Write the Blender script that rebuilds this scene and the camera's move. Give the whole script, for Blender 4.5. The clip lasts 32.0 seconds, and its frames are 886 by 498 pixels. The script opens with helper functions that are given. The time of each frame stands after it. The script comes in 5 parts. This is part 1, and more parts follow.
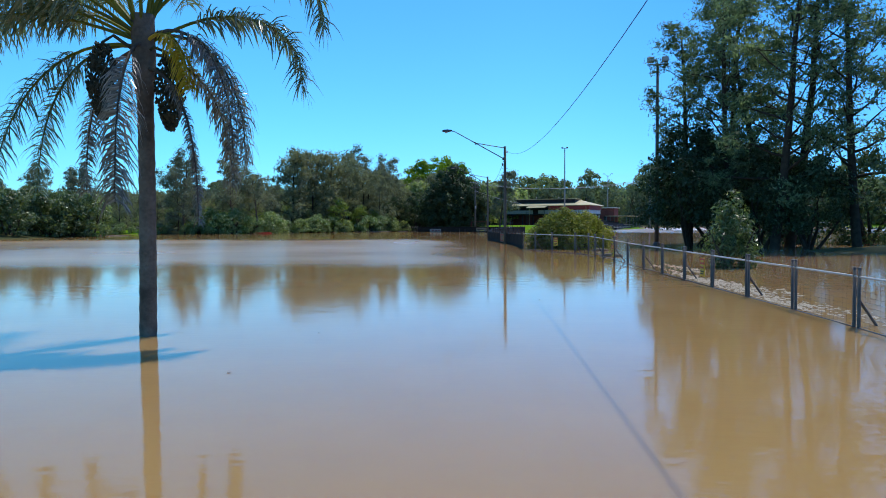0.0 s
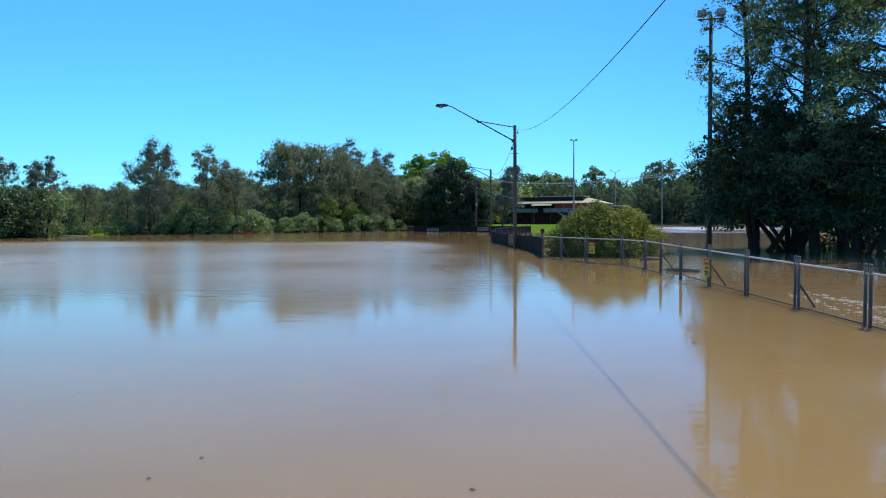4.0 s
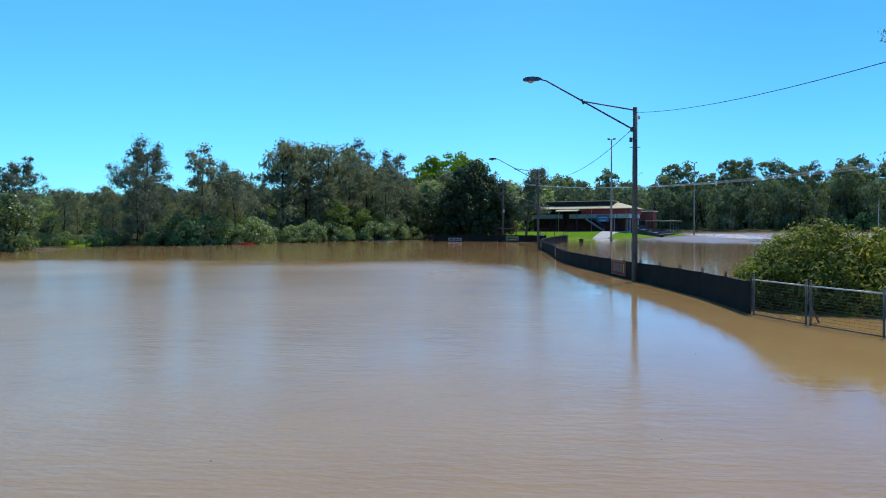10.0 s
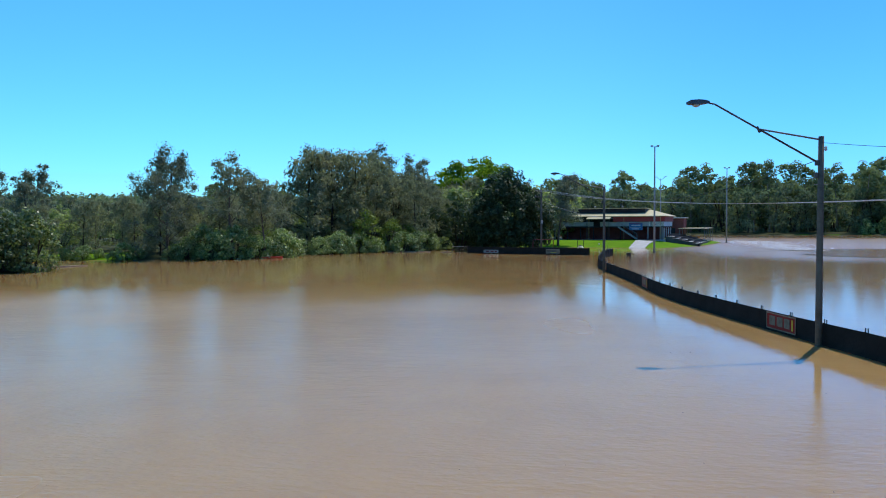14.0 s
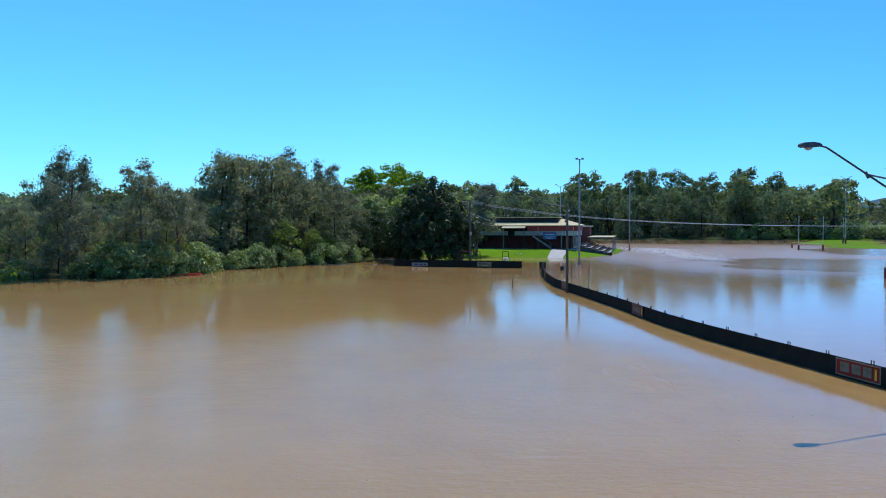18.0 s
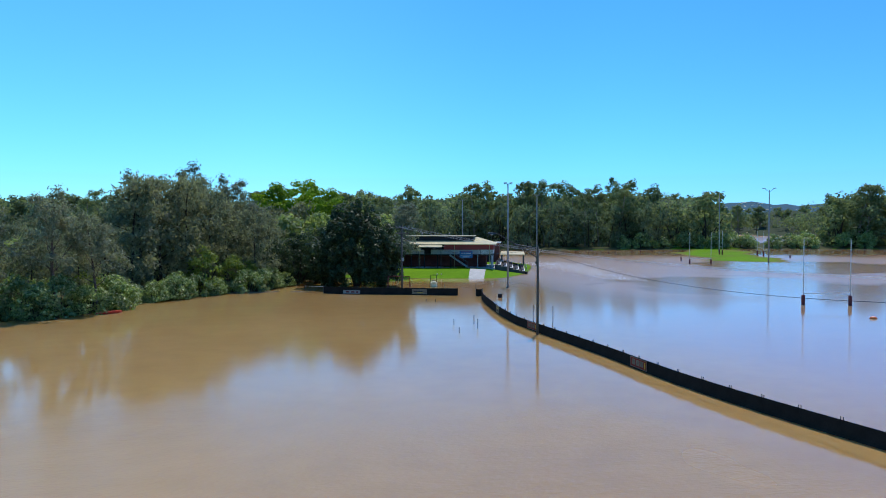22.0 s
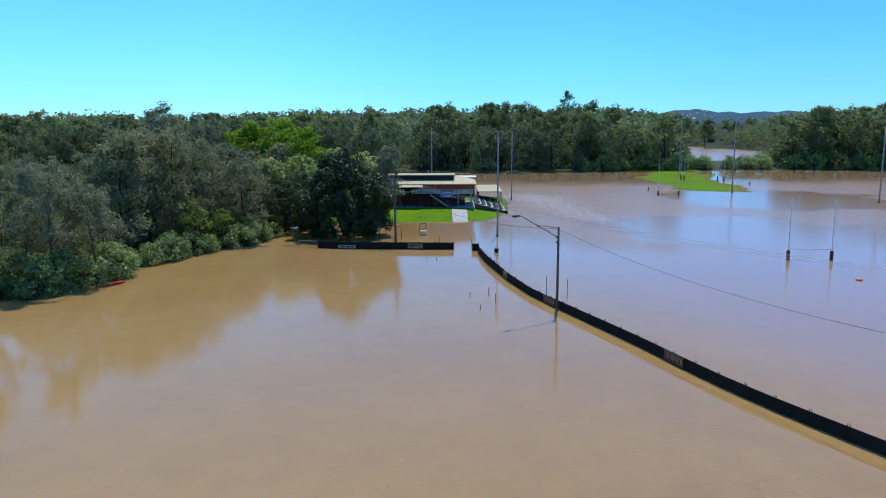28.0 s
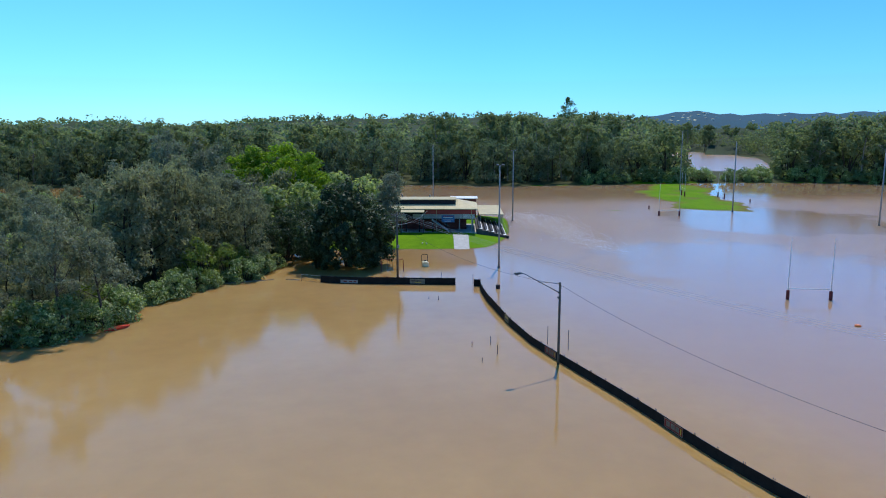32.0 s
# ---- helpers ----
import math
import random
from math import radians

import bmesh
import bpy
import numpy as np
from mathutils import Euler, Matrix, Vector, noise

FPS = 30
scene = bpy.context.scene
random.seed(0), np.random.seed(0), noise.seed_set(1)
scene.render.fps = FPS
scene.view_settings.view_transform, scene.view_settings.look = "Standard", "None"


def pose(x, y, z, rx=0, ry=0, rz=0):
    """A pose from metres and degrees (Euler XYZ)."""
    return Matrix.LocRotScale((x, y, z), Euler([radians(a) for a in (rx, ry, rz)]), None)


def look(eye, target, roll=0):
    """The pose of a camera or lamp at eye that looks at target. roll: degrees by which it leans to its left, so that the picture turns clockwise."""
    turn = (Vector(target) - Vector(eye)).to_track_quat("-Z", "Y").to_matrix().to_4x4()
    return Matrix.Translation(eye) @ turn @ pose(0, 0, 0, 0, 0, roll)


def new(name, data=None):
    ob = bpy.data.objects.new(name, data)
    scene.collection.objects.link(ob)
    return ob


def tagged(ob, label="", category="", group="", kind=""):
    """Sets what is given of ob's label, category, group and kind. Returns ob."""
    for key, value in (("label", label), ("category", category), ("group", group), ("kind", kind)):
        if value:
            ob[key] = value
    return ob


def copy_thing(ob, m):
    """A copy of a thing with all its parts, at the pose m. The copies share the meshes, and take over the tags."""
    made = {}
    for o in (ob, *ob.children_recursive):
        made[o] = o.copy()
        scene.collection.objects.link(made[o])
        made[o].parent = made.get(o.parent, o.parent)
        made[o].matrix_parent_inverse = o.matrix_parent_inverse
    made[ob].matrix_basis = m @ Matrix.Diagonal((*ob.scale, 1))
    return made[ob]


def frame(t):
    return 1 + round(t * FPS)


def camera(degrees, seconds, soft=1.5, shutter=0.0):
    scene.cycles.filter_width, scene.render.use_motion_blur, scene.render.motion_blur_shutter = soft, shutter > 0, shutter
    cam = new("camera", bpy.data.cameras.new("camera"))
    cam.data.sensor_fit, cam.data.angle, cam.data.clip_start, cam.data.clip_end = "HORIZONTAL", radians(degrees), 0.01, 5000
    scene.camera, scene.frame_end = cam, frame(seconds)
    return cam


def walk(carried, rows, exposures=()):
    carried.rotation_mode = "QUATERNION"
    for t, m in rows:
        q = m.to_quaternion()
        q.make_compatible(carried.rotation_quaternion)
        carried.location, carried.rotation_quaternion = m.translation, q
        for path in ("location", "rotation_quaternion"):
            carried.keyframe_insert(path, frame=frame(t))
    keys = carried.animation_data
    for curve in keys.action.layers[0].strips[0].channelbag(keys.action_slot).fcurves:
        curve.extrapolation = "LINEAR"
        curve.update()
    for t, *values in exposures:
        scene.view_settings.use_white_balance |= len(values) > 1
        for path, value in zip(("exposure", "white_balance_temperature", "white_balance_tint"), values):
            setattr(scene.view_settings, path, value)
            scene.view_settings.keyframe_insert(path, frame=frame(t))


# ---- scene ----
cam = camera(63.68, 32.0, 1.0)
PATH = [
    (0.0, 0.126, 0.072, 1.674, 87.959, 0.280, 3.443),
    (0.5, 0.119, 1.416, 1.654, 87.951, 0.291, 3.477),
    (1.0, 0.083, 2.850, 1.647, 87.928, 0.303, 3.501),
    (1.5, 0.106, 4.304, 1.673, 87.926, 0.311, 3.522),
    (2.0, 0.090, 5.712, 1.666, 87.914, 0.308, 3.513),
    (2.5, 0.080, 7.208, 1.659, 87.902, 0.288, 3.503),
    (3.0, 0.021, 8.702, 1.672, 87.881, 0.277, 3.472),
    (3.5, -0.103, 10.323, 1.669, 87.870, 0.287, 3.472),
    (5.5, -0.522, 16.318, 1.726, 87.940, 0.127, 3.438),
    (6.0, -0.939, 17.644, 1.746, 87.942, 0.143, 3.406),
    (6.5, -1.374, 18.822, 1.764, 87.950, 0.164, 3.413),
    (7.0, -1.869, 19.934, 1.797, 87.958, 0.205, 3.410),
    (7.5, -2.452, 20.885, 1.763, 88.027, 0.144, 3.349),
    (8.0, -2.966, 21.855, 1.764, 88.064, 0.185, 3.356),
    (8.5, -3.463, 22.771, 1.787, 88.082, 0.226, 3.343),
    (9.0, -3.990, 23.598, 2.030, 88.120, 0.236, 3.330),
    (9.5, -4.557, 24.340, 2.331, 88.124, 0.264, 3.306),
    (10.0, -5.103, 25.110, 2.576, 88.128, 0.292, 3.312),
    (10.5, -5.669, 25.843, 2.801, 88.111, 0.320, 3.318),
    (11.0, -6.301, 26.502, 3.041, 88.105, 0.338, 3.314),
    (11.5, -6.936, 27.218, 3.294, 88.089, 0.316, 3.331),
    (12.0, -7.649, 27.832, 3.605, 88.052, 0.314, 3.328),
    (12.5, -8.405, 28.465, 3.915, 88.016, 0.302, 3.335),
    (13.0, -9.175, 29.095, 4.176, 88.020, 0.270, 3.342),
    (13.5, -9.972, 29.738, 4.428, 87.994, 0.264, 3.369),
    (15.0, -12.516, 31.341, 5.004, 87.993, 0.267, 3.371),
    (15.5, -13.364, 31.876, 5.195, 87.996, 0.241, 2.258),
    (16.0, -14.304, 32.340, 5.374, 87.997, 0.205, 0.536),
    (16.5, -15.298, 32.783, 5.572, 88.013, 0.174, -1.244),
    (17.0, -16.272, 33.241, 5.784, 88.011, 0.183, -3.035),
    (17.5, -17.268, 33.714, 6.072, 88.019, 0.173, -4.815),
    (18.0, -18.244, 34.189, 6.389, 88.007, 0.129, -6.325),
    (18.5, -19.228, 34.699, 6.746, 88.005, 0.140, -7.635),
    (19.0, -20.280, 35.157, 7.126, 88.005, 0.116, -9.155),
    (19.5, -21.268, 35.616, 7.528, 88.012, 0.119, -10.836),
    (20.0, -22.295, 36.131, 7.971, 88.032, 0.099, -11.717),
    (20.5, -23.299, 36.622, 8.548, 88.059, 0.070, -12.107),
    (21.0, -24.263, 37.029, 9.063, 88.086, 0.097, -13.599),
    (21.5, -25.288, 37.629, 9.525, 88.093, 0.025, -15.048),
    (22.0, -26.402, 38.070, 10.053, 88.090, 0.096, -16.401),
    (22.5, -27.596, 38.575, 10.531, 88.105, 0.093, -17.461),
    (23.0, -28.825, 39.078, 11.001, 88.128, 0.083, -18.392),
    (23.5, -30.184, 39.604, 11.515, 88.157, 0.074, -19.003),
    (24.0, -31.576, 40.121, 11.987, 88.195, 0.144, -19.605),
    (24.5, -32.755, 40.611, 12.537, 88.211, 0.164, -20.082),
    (25.3, -32.954, 40.476, 13.489, 88.146, 0.177, -20.546),
    (26.5, -33.002, 40.437, 14.915, 85.748, 0.207, -20.697),
    (27.0, -32.930, 40.407, 15.538, 84.058, 0.237, -20.684),
    (27.5, -32.948, 40.366, 16.210, 82.347, 0.246, -20.670),
    (28.0, -32.949, 40.390, 16.908, 80.617, 0.245, -20.667),
    (28.5, -32.969, 40.460, 17.589, 80.486, 0.242, -20.673),
    (29.0, -32.974, 40.509, 18.250, 80.524, 0.218, -20.670),
    (29.5, -32.992, 40.550, 18.910, 80.552, 0.195, -20.666),
    (30.0, -32.990, 40.606, 19.564, 80.571, 0.191, -20.673),
    (30.5, -33.022, 40.625, 20.230, 80.574, 0.178, -20.654),
    (31.0, -33.049, 40.656, 20.846, 80.586, 0.145, -20.635),
    (31.5, -33.058, 40.634, 21.513, 80.579, 0.132, -20.626),
    (32.0, -33.054, 40.640, 22.159, 80.582, 0.110, -20.607),
]
walk(cam, [(t, pose(x, y, z, rx, ry, rz)) for t, x, y, z, rx, ry, rz in PATH])

# ---- light ----
SUN_AZ, SUN_EL = 33.0, 62.0          # degrees clockwise from +y, and above the horizon
sun_dir = Vector((math.sin(radians(SUN_AZ)) * math.cos(radians(SUN_EL)), math.cos(radians(SUN_AZ)) * math.cos(radians(SUN_EL)), math.sin(radians(SUN_EL))))
world = bpy.data.worlds.new("sky")
scene.world = world
world.use_nodes = True
wn = world.node_tree.nodes
sky = wn.new("ShaderNodeTexSky")
sky.sky_type = "NISHITA"
sky.sun_disc = False
sky.sun_elevation, sky.sun_rotation = radians(SUN_EL), radians(SUN_AZ)
sky.air_density, sky.dust_density, sky.ozone_density = 1.0, 0.0, 2.0
wn["Background"].inputs["Strength"].default_value = 0.125
tint = wn.new("ShaderNodeMix")
tint.data_type, tint.blend_type = "RGBA", "MULTIPLY"
tint.inputs[0].default_value = 1.0
tint.inputs[7].default_value = (0.425, 0.975, 1.57, 1)
hue = wn.new("ShaderNodeHueSaturation")
hue.inputs["Hue"].default_value = 0.482
world.node_tree.links.new(sky.outputs[0], hue.inputs["Color"])
world.node_tree.links.new(hue.outputs[0], tint.inputs[6])
# the sky deepens smoothly from west to east
where = wn.new("ShaderNodeTexCoord")
split = wn.new("ShaderNodeSeparateXYZ")
span = wn.new("ShaderNodeMapRange")
span.inputs[1].default_value, span.inputs[2].default_value = -1.0, 1.0
deep = wn.new("ShaderNodeValToRGB")
deep.color_ramp.interpolation = "EASE"
for k, (at, c) in enumerate(((0.25, (0.95, 1.12, 1.06)), (0.5, (0.93, 1.0, 1.03)), (0.72, (0.68, 0.82, 0.96)), (0.88, (0.62, 0.73, 0.94)))):
    stop = deep.color_ramp.elements[k] if k < 2 else deep.color_ramp.elements.new(at)
    stop.position, stop.color = at, (*c, 1)
polar = wn.new("ShaderNodeMix")
polar.data_type, polar.blend_type = "RGBA", "MULTIPLY"
polar.inputs[0].default_value = 1.0
world.node_tree.links.new(where.outputs["Generated"], split.inputs[0])
world.node_tree.links.new(split.outputs[0], span.inputs[0])
world.node_tree.links.new(span.outputs[0], deep.inputs[0])
world.node_tree.links.new(tint.outputs[2], polar.inputs[6])
world.node_tree.links.new(deep.outputs[0], polar.inputs[7])
world.node_tree.links.new(polar.outputs[2], wn["Background"].inputs["Color"])
sun_data = bpy.data.lights.new("sun", "SUN")
sun_data.energy, sun_data.angle, sun_data.color = 3.8, radians(0.53), (1.0, 0.95, 0.88)
sun = new("sun", sun_data)
sun.matrix_world = look(sun_dir * 300, (0, 0, 0))


# ---- materials ----
def shader(name):
    m = bpy.data.materials.new(name)
    m.use_nodes = True
    nt = m.node_tree
    return m, nt, nt.nodes["Principled BSDF"], nt.nodes["Material Output"]


def noise_node(nt, scale, detail=4.0, coords=None, rough=0.55):
    n = nt.nodes.new("ShaderNodeTexNoise")
    n.inputs["Scale"].default_value = scale
    n.inputs["Detail"].default_value = detail
    n.inputs["Roughness"].default_value = rough
    if coords is not None:
        nt.links.new(coords, n.inputs["Vector"])
    return n


def ramp(nt, fac, stops):
    r = nt.nodes.new("ShaderNodeValToRGB")
    els = r.color_ramp.elements
    while len(els) < len(stops):
        els.new(0.5)
    for e, (p, c) in zip(els, stops):
        e.position, e.color = p, (*c, 1)
    nt.links.new(fac, r.inputs[0])
    return r.outputs[0]


def mixed(nt, kind, fac, a, b):
    m = nt.nodes.new("ShaderNodeMix")
    m.data_type, m.blend_type = "RGBA", kind
    for sock, v in ((m.inputs[0], fac), (m.inputs[6], a), (m.inputs[7], b)):
        if isinstance(v, bpy.types.NodeSocket):
            nt.links.new(v, sock)
        elif isinstance(v, tuple):
            sock.default_value = (*v, 1)
        else:
            sock.default_value = v
    return m.outputs[2]


def arith(nt, op, a, b=0.0, clamp=False):
    m = nt.nodes.new("ShaderNodeMath")
    m.operation, m.use_clamp = op, clamp
    for sock, v in zip(m.inputs, (a, b)):
        if isinstance(v, bpy.types.NodeSocket):
            nt.links.new(v, sock)
        else:
            sock.default_value = v
    return m.outputs[0]


def surface(name, c1, c2, rough=0.6, scale=2.0, metal=0.0, bump=0.15, fine=14.0, own=True):
    """A surface of two tones, with grain and stains at two scales and a fine relief."""
    m, nt, p, _ = shader(name)
    pos = nt.nodes.new("ShaderNodeTexCoord").outputs["Object"]
    big, small = noise_node(nt, scale, 5, pos), noise_node(nt, scale * fine, 3, pos)
    col = ramp(nt, big.outputs[0], ((0.3, c1), (0.7, c2)))
    grain = ramp(nt, small.outputs[0], ((0.3, (0.8, 0.8, 0.8)), (0.7, (1.12, 1.12, 1.12))))
    col = mixed(nt, "MULTIPLY", 1.0, col, grain)
    if own:
        info = nt.nodes.new("ShaderNodeObjectInfo")
        tone = ramp(nt, info.outputs["Random"], ((0.0, (0.88, 0.88, 0.88)), (1.0, (1.1, 1.1, 1.1))))
        col = mixed(nt, "MULTIPLY", 1.0, col, tone)
    nt.links.new(col, p.inputs["Base Color"])
    p.inputs["Metallic"].default_value = metal
    p.inputs["Specular IOR Level"].default_value = 0.5 if rough < 0.6 else 0.15
    r = ramp(nt, big.outputs[0], ((0.2, (max(rough - 0.12, 0.03),) * 3), (0.8, (min(rough + 0.12, 1),) * 3)))
    nt.links.new(r, p.inputs["Roughness"])
    if bump:
        b = nt.nodes.new("ShaderNodeBump")
        b.inputs["Strength"].default_value, b.inputs["Distance"].default_value = bump, 0.02
        nt.links.new(small.outputs[0], b.inputs["Height"])
        nt.links.new(b.outputs[0], p.inputs["Normal"])
    return m


def foliage(name, c1, c2, c3, through_light=0.3, rough=0.45, gloss=0.22, glow=(1.4, 1.5, 0.75)):
    """Leaves: three tones from leaf to leaf and tree to tree, some light passing through."""
    m, nt, p, out = shader(name)
    geo, info = nt.nodes.new("ShaderNodeNewGeometry"), nt.nodes.new("ShaderNodeObjectInfo")
    col = ramp(nt, geo.outputs["Random Per Island"], ((0.0, c1), (0.55, c2), (1.0, c3)))
    tone = ramp(nt, info.outputs["Random"], ((0.0, (0.78, 0.8, 0.8)), (0.5, (1.0, 1.0, 1.0)), (1.0, (1.25, 1.18, 1.05))))
    col = mixed(nt, "MULTIPLY", 1.0, col, tone)
    nt.links.new(col, p.inputs["Base Color"])
    p.inputs["Roughness"].default_value = rough + 0.15
    p.inputs["Specular IOR Level"].default_value = gloss
    tr = nt.nodes.new("ShaderNodeBsdfTranslucent")
    warm = mixed(nt, "MULTIPLY", 1.0, col, glow)
    nt.links.new(warm, tr.inputs["Color"])
    mix = nt.nodes.new("ShaderNodeMixShader")
    mix.inputs[0].default_value = through_light
    nt.links.new(p.outputs[0], mix.inputs[1])
    nt.links.new(tr.outputs[0], mix.inputs[2])
    nt.links.new(mix.outputs[0], out.inputs["Surface"])
    return m


def water_material():
    m, nt, p, _ = shader("muddy_water")
    pos = nt.nodes.new("ShaderNodeNewGeometry").outputs["Position"]
    sep = nt.nodes.new("ShaderNodeSeparateXYZ")
    nt.links.new(pos, sep.inputs[0])
    silt = noise_node(nt, 0.035, 4, pos)
    fine = noise_node(nt, 0.45, 4, pos)
    col = ramp(nt, silt.outputs[0], ((0.3, (0.315, 0.194, 0.072)), (0.7, (0.375, 0.240, 0.096))))
    col = mixed(nt, "MULTIPLY", 0.35, col, ramp(nt, fine.outputs[0], ((0.3, (0.85, 0.85, 0.85)), (0.7, (1.1, 1.1, 1.1)))))
    # paler, greyer base colour over the drowned field east of the fence
    over = nt.nodes.new("ShaderNodeMapRange")
    over.interpolation_type = "SMOOTHSTEP"
    nt.links.new(sep.outputs[0], over.inputs[0])
    over.inputs[1].default_value, over.inputs[2].default_value = 3, 16
    col = mixed(nt, "MIX", arith(nt, "MULTIPLY", over.outputs[0], 0.7), col, (0.33, 0.222, 0.148))
    nt.links.new(col, p.inputs["Base Color"])
    p.inputs["IOR"].default_value = 1.333
    # light spreads through the silty water
    p.inputs["Subsurface Weight"].default_value = 0.75
    p.inputs["Subsurface Radius"].default_value = (1.0, 0.75, 0.45)
    p.inputs["Subsurface Scale"].default_value = 0.35
    # wind-ruffled reach in the open pool, calm water by the banks
    ruff = noise_node(nt, 0.028, 3, pos)
    a = nt.nodes.new("ShaderNodeMapRange")
    a.interpolation_type = "SMOOTHSTEP"
    nt.links.new(sep.outputs[1], a.inputs[0])
    a.inputs[1].default_value, a.inputs[2].default_value = 24, 34
    b = nt.nodes.new("ShaderNodeMapRange")
    b.interpolation_type = "SMOOTHSTEP"
    nt.links.new(sep.outputs[1], b.inputs[0])
    b.inputs[1].default_value, b.inputs[2].default_value = 86, 68
    reach = arith(nt, "MULTIPLY", a.outputs[0], b.outputs[0])
    east = nt.nodes.new("ShaderNodeMapRange")
    east.interpolation_type = "SMOOTHSTEP"
    nt.links.new(sep.outputs[0], east.inputs[0])
    east.inputs[1].default_value, east.inputs[2].default_value = 14, 34
    north = nt.nodes.new("ShaderNodeMapRange")
    north.interpolation_type = "SMOOTHSTEP"
    nt.links.new(sep.outputs[1], north.inputs[0])
    north.inputs[1].default_value, north.inputs[2].default_value = 104, 138
    field = arith(nt, "MULTIPLY", east.outputs[0], north.outputs[0])
    dist = nt.nodes.new("ShaderNodeVectorMath")
    dist.operation = "DISTANCE"
    nt.links.new(pos, dist.inputs[0])
    dist.inputs[1].default_value = (56, 186, 0)
    chop = nt.nodes.new("ShaderNodeMapRange")
    chop.interpolation_type = "SMOOTHSTEP"
    nt.links.new(dist.outputs["Value"], chop.inputs[0])
    chop.inputs[1].default_value, chop.inputs[2].default_value = 30, 6
    gust = nt.nodes.new("ShaderNodeMapRange")
    nt.links.new(ruff.outputs[0], gust.inputs[0])
    gust.inputs[1].default_value, gust.inputs[2].default_value = 0.4, 0.62
    reach = arith(nt, "MULTIPLY", reach, arith(nt, "ADD", arith(nt, "MULTIPLY", gust.outputs[0], 0.6), 0.4))
    # glassy patches among the ripples of the field
    edge_noise = arith(nt, "MULTIPLY", noise_node(nt, 0.09, 3, pos).outputs[0], 26.0)
    for centre, size in (((56, 137, 0), 20.0), ((106, 178, 0), 26.0)):
        away = nt.nodes.new("ShaderNodeVectorMath")
        away.operation = "DISTANCE"
        nt.links.new(pos, away.inputs[0])
        away.inputs[1].default_value = centre
        rim = nt.nodes.new("ShaderNodeMapRange")
        rim.interpolation_type = "SMOOTHSTEP"
        nt.links.new(arith(nt, "ADD", away.outputs["Value"], edge_noise), rim.inputs[0])
        rim.inputs[1].default_value, rim.inputs[2].default_value = size + 12, size + 17
        field = arith(nt, "MULTIPLY", field, arith(nt, "ADD", arith(nt, "MULTIPLY", rim.outputs[0], 0.65), 0.35))
    # still water under the far bank
    lee = nt.nodes.new("ShaderNodeMapRange")
    lee.interpolation_type = "SMOOTHSTEP"
    slant = arith(nt, "ADD", sep.outputs[1], arith(nt, "MULTIPLY", sep.outputs[0], 0.32))
    nt.links.new(arith(nt, "ADD", slant, edge_noise), lee.inputs[0])
    lee.inputs[1].default_value, lee.inputs[2].default_value = 312, 262
    beyond = nt.nodes.new("ShaderNodeMapRange")
    beyond.interpolation_type = "SMOOTHSTEP"
    nt.links.new(slant, beyond.inputs[0])
    beyond.inputs[1].default_value, beyond.inputs[2].default_value = 345, 365
    field = arith(nt, "MULTIPLY", field, arith(nt, "MAXIMUM", lee.outputs[0], beyond.outputs[0]))
    # calm strip in the shelter of the fence
    shelter = nt.nodes.new("ShaderNodeMapRange")
    shelter.interpolation_type = "SMOOTHSTEP"
    drift = arith(nt, "ADD", sep.outputs[0], arith(nt, "MULTIPLY", sep.outputs[1], 0.08))
    nt.links.new(arith(nt, "ADD", drift, arith(nt, "MULTIPLY", edge_noise, 0.12)), shelter.inputs[0])
    shelter.inputs[1].default_value, shelter.inputs[2].default_value = 6.2, -1.0
    reach = arith(nt, "MULTIPLY", reach, shelter.outputs[0])
    amount = arith(nt, "ADD", arith(nt, "MULTIPLY", reach, 1.4), 0.12)
    swell = nt.nodes.new("ShaderNodeMapRange")
    swell.interpolation_type = "SMOOTHSTEP"
    nt.links.new(sep.outputs[1], swell.inputs[0])
    swell.inputs[1].default_value, swell.inputs[2].default_value = 60, 90
    amount = arith(nt, "ADD", amount, arith(nt, "MULTIPLY", swell.outputs[0], 0.05))
    open_reach = nt.nodes.new("ShaderNodeMapRange")
    nt.links.new(sep.outputs[1], open_reach.inputs[0])
    open_reach.inputs[1].default_value, open_reach.inputs[2].default_value = 36, 50
    lap = arith(nt, "MULTIPLY", arith(nt, "SUBTRACT", 1.0, shelter.outputs[0]), arith(nt, "MULTIPLY", open_reach.outputs[0], b.outputs[0]))
    amount = arith(nt, "ADD", amount, arith(nt, "MULTIPLY", lap, 0.06))
    amount = arith(nt, "ADD", amount, field)
    amount = arith(nt, "ADD", amount, arith(nt, "MULTIPLY", chop.outputs[0], 4.0))
    chopped = arith(nt, "ADD", arith(nt, "MULTIPLY", reach, 0.28), arith(nt, "MULTIPLY", field, 0.2))
    nt.links.new(arith(nt, "MINIMUM", arith(nt, "ADD", chopped, 0.05), 0.36), p.inputs["Roughness"])
    warp = nt.nodes.new("ShaderNodeMapping")
    warp.inputs["Scale"].default_value = (0.55, 1.5, 1.0)
    warp.inputs["Rotation"].default_value = (0, 0, 0.25)
    nt.links.new(pos, warp.inputs[0])
    w1, w2 = noise_node(nt, 5.5, 2, warp.outputs[0]), noise_node(nt, 1.3, 2, warp.outputs[0])
    hgt = arith(nt, "ADD", arith(nt, "MULTIPLY", w1.outputs[0], 0.03), arith(nt, "MULTIPLY", w2.outputs[0], 0.045))
    bump = nt.nodes.new("ShaderNodeBump")
    bump.inputs["Distance"].default_value = 1.0
    nt.links.new(arith(nt, "MULTIPLY", amount, 0.5), bump.inputs["Strength"])
    nt.links.new(hgt, bump.inputs["Height"])
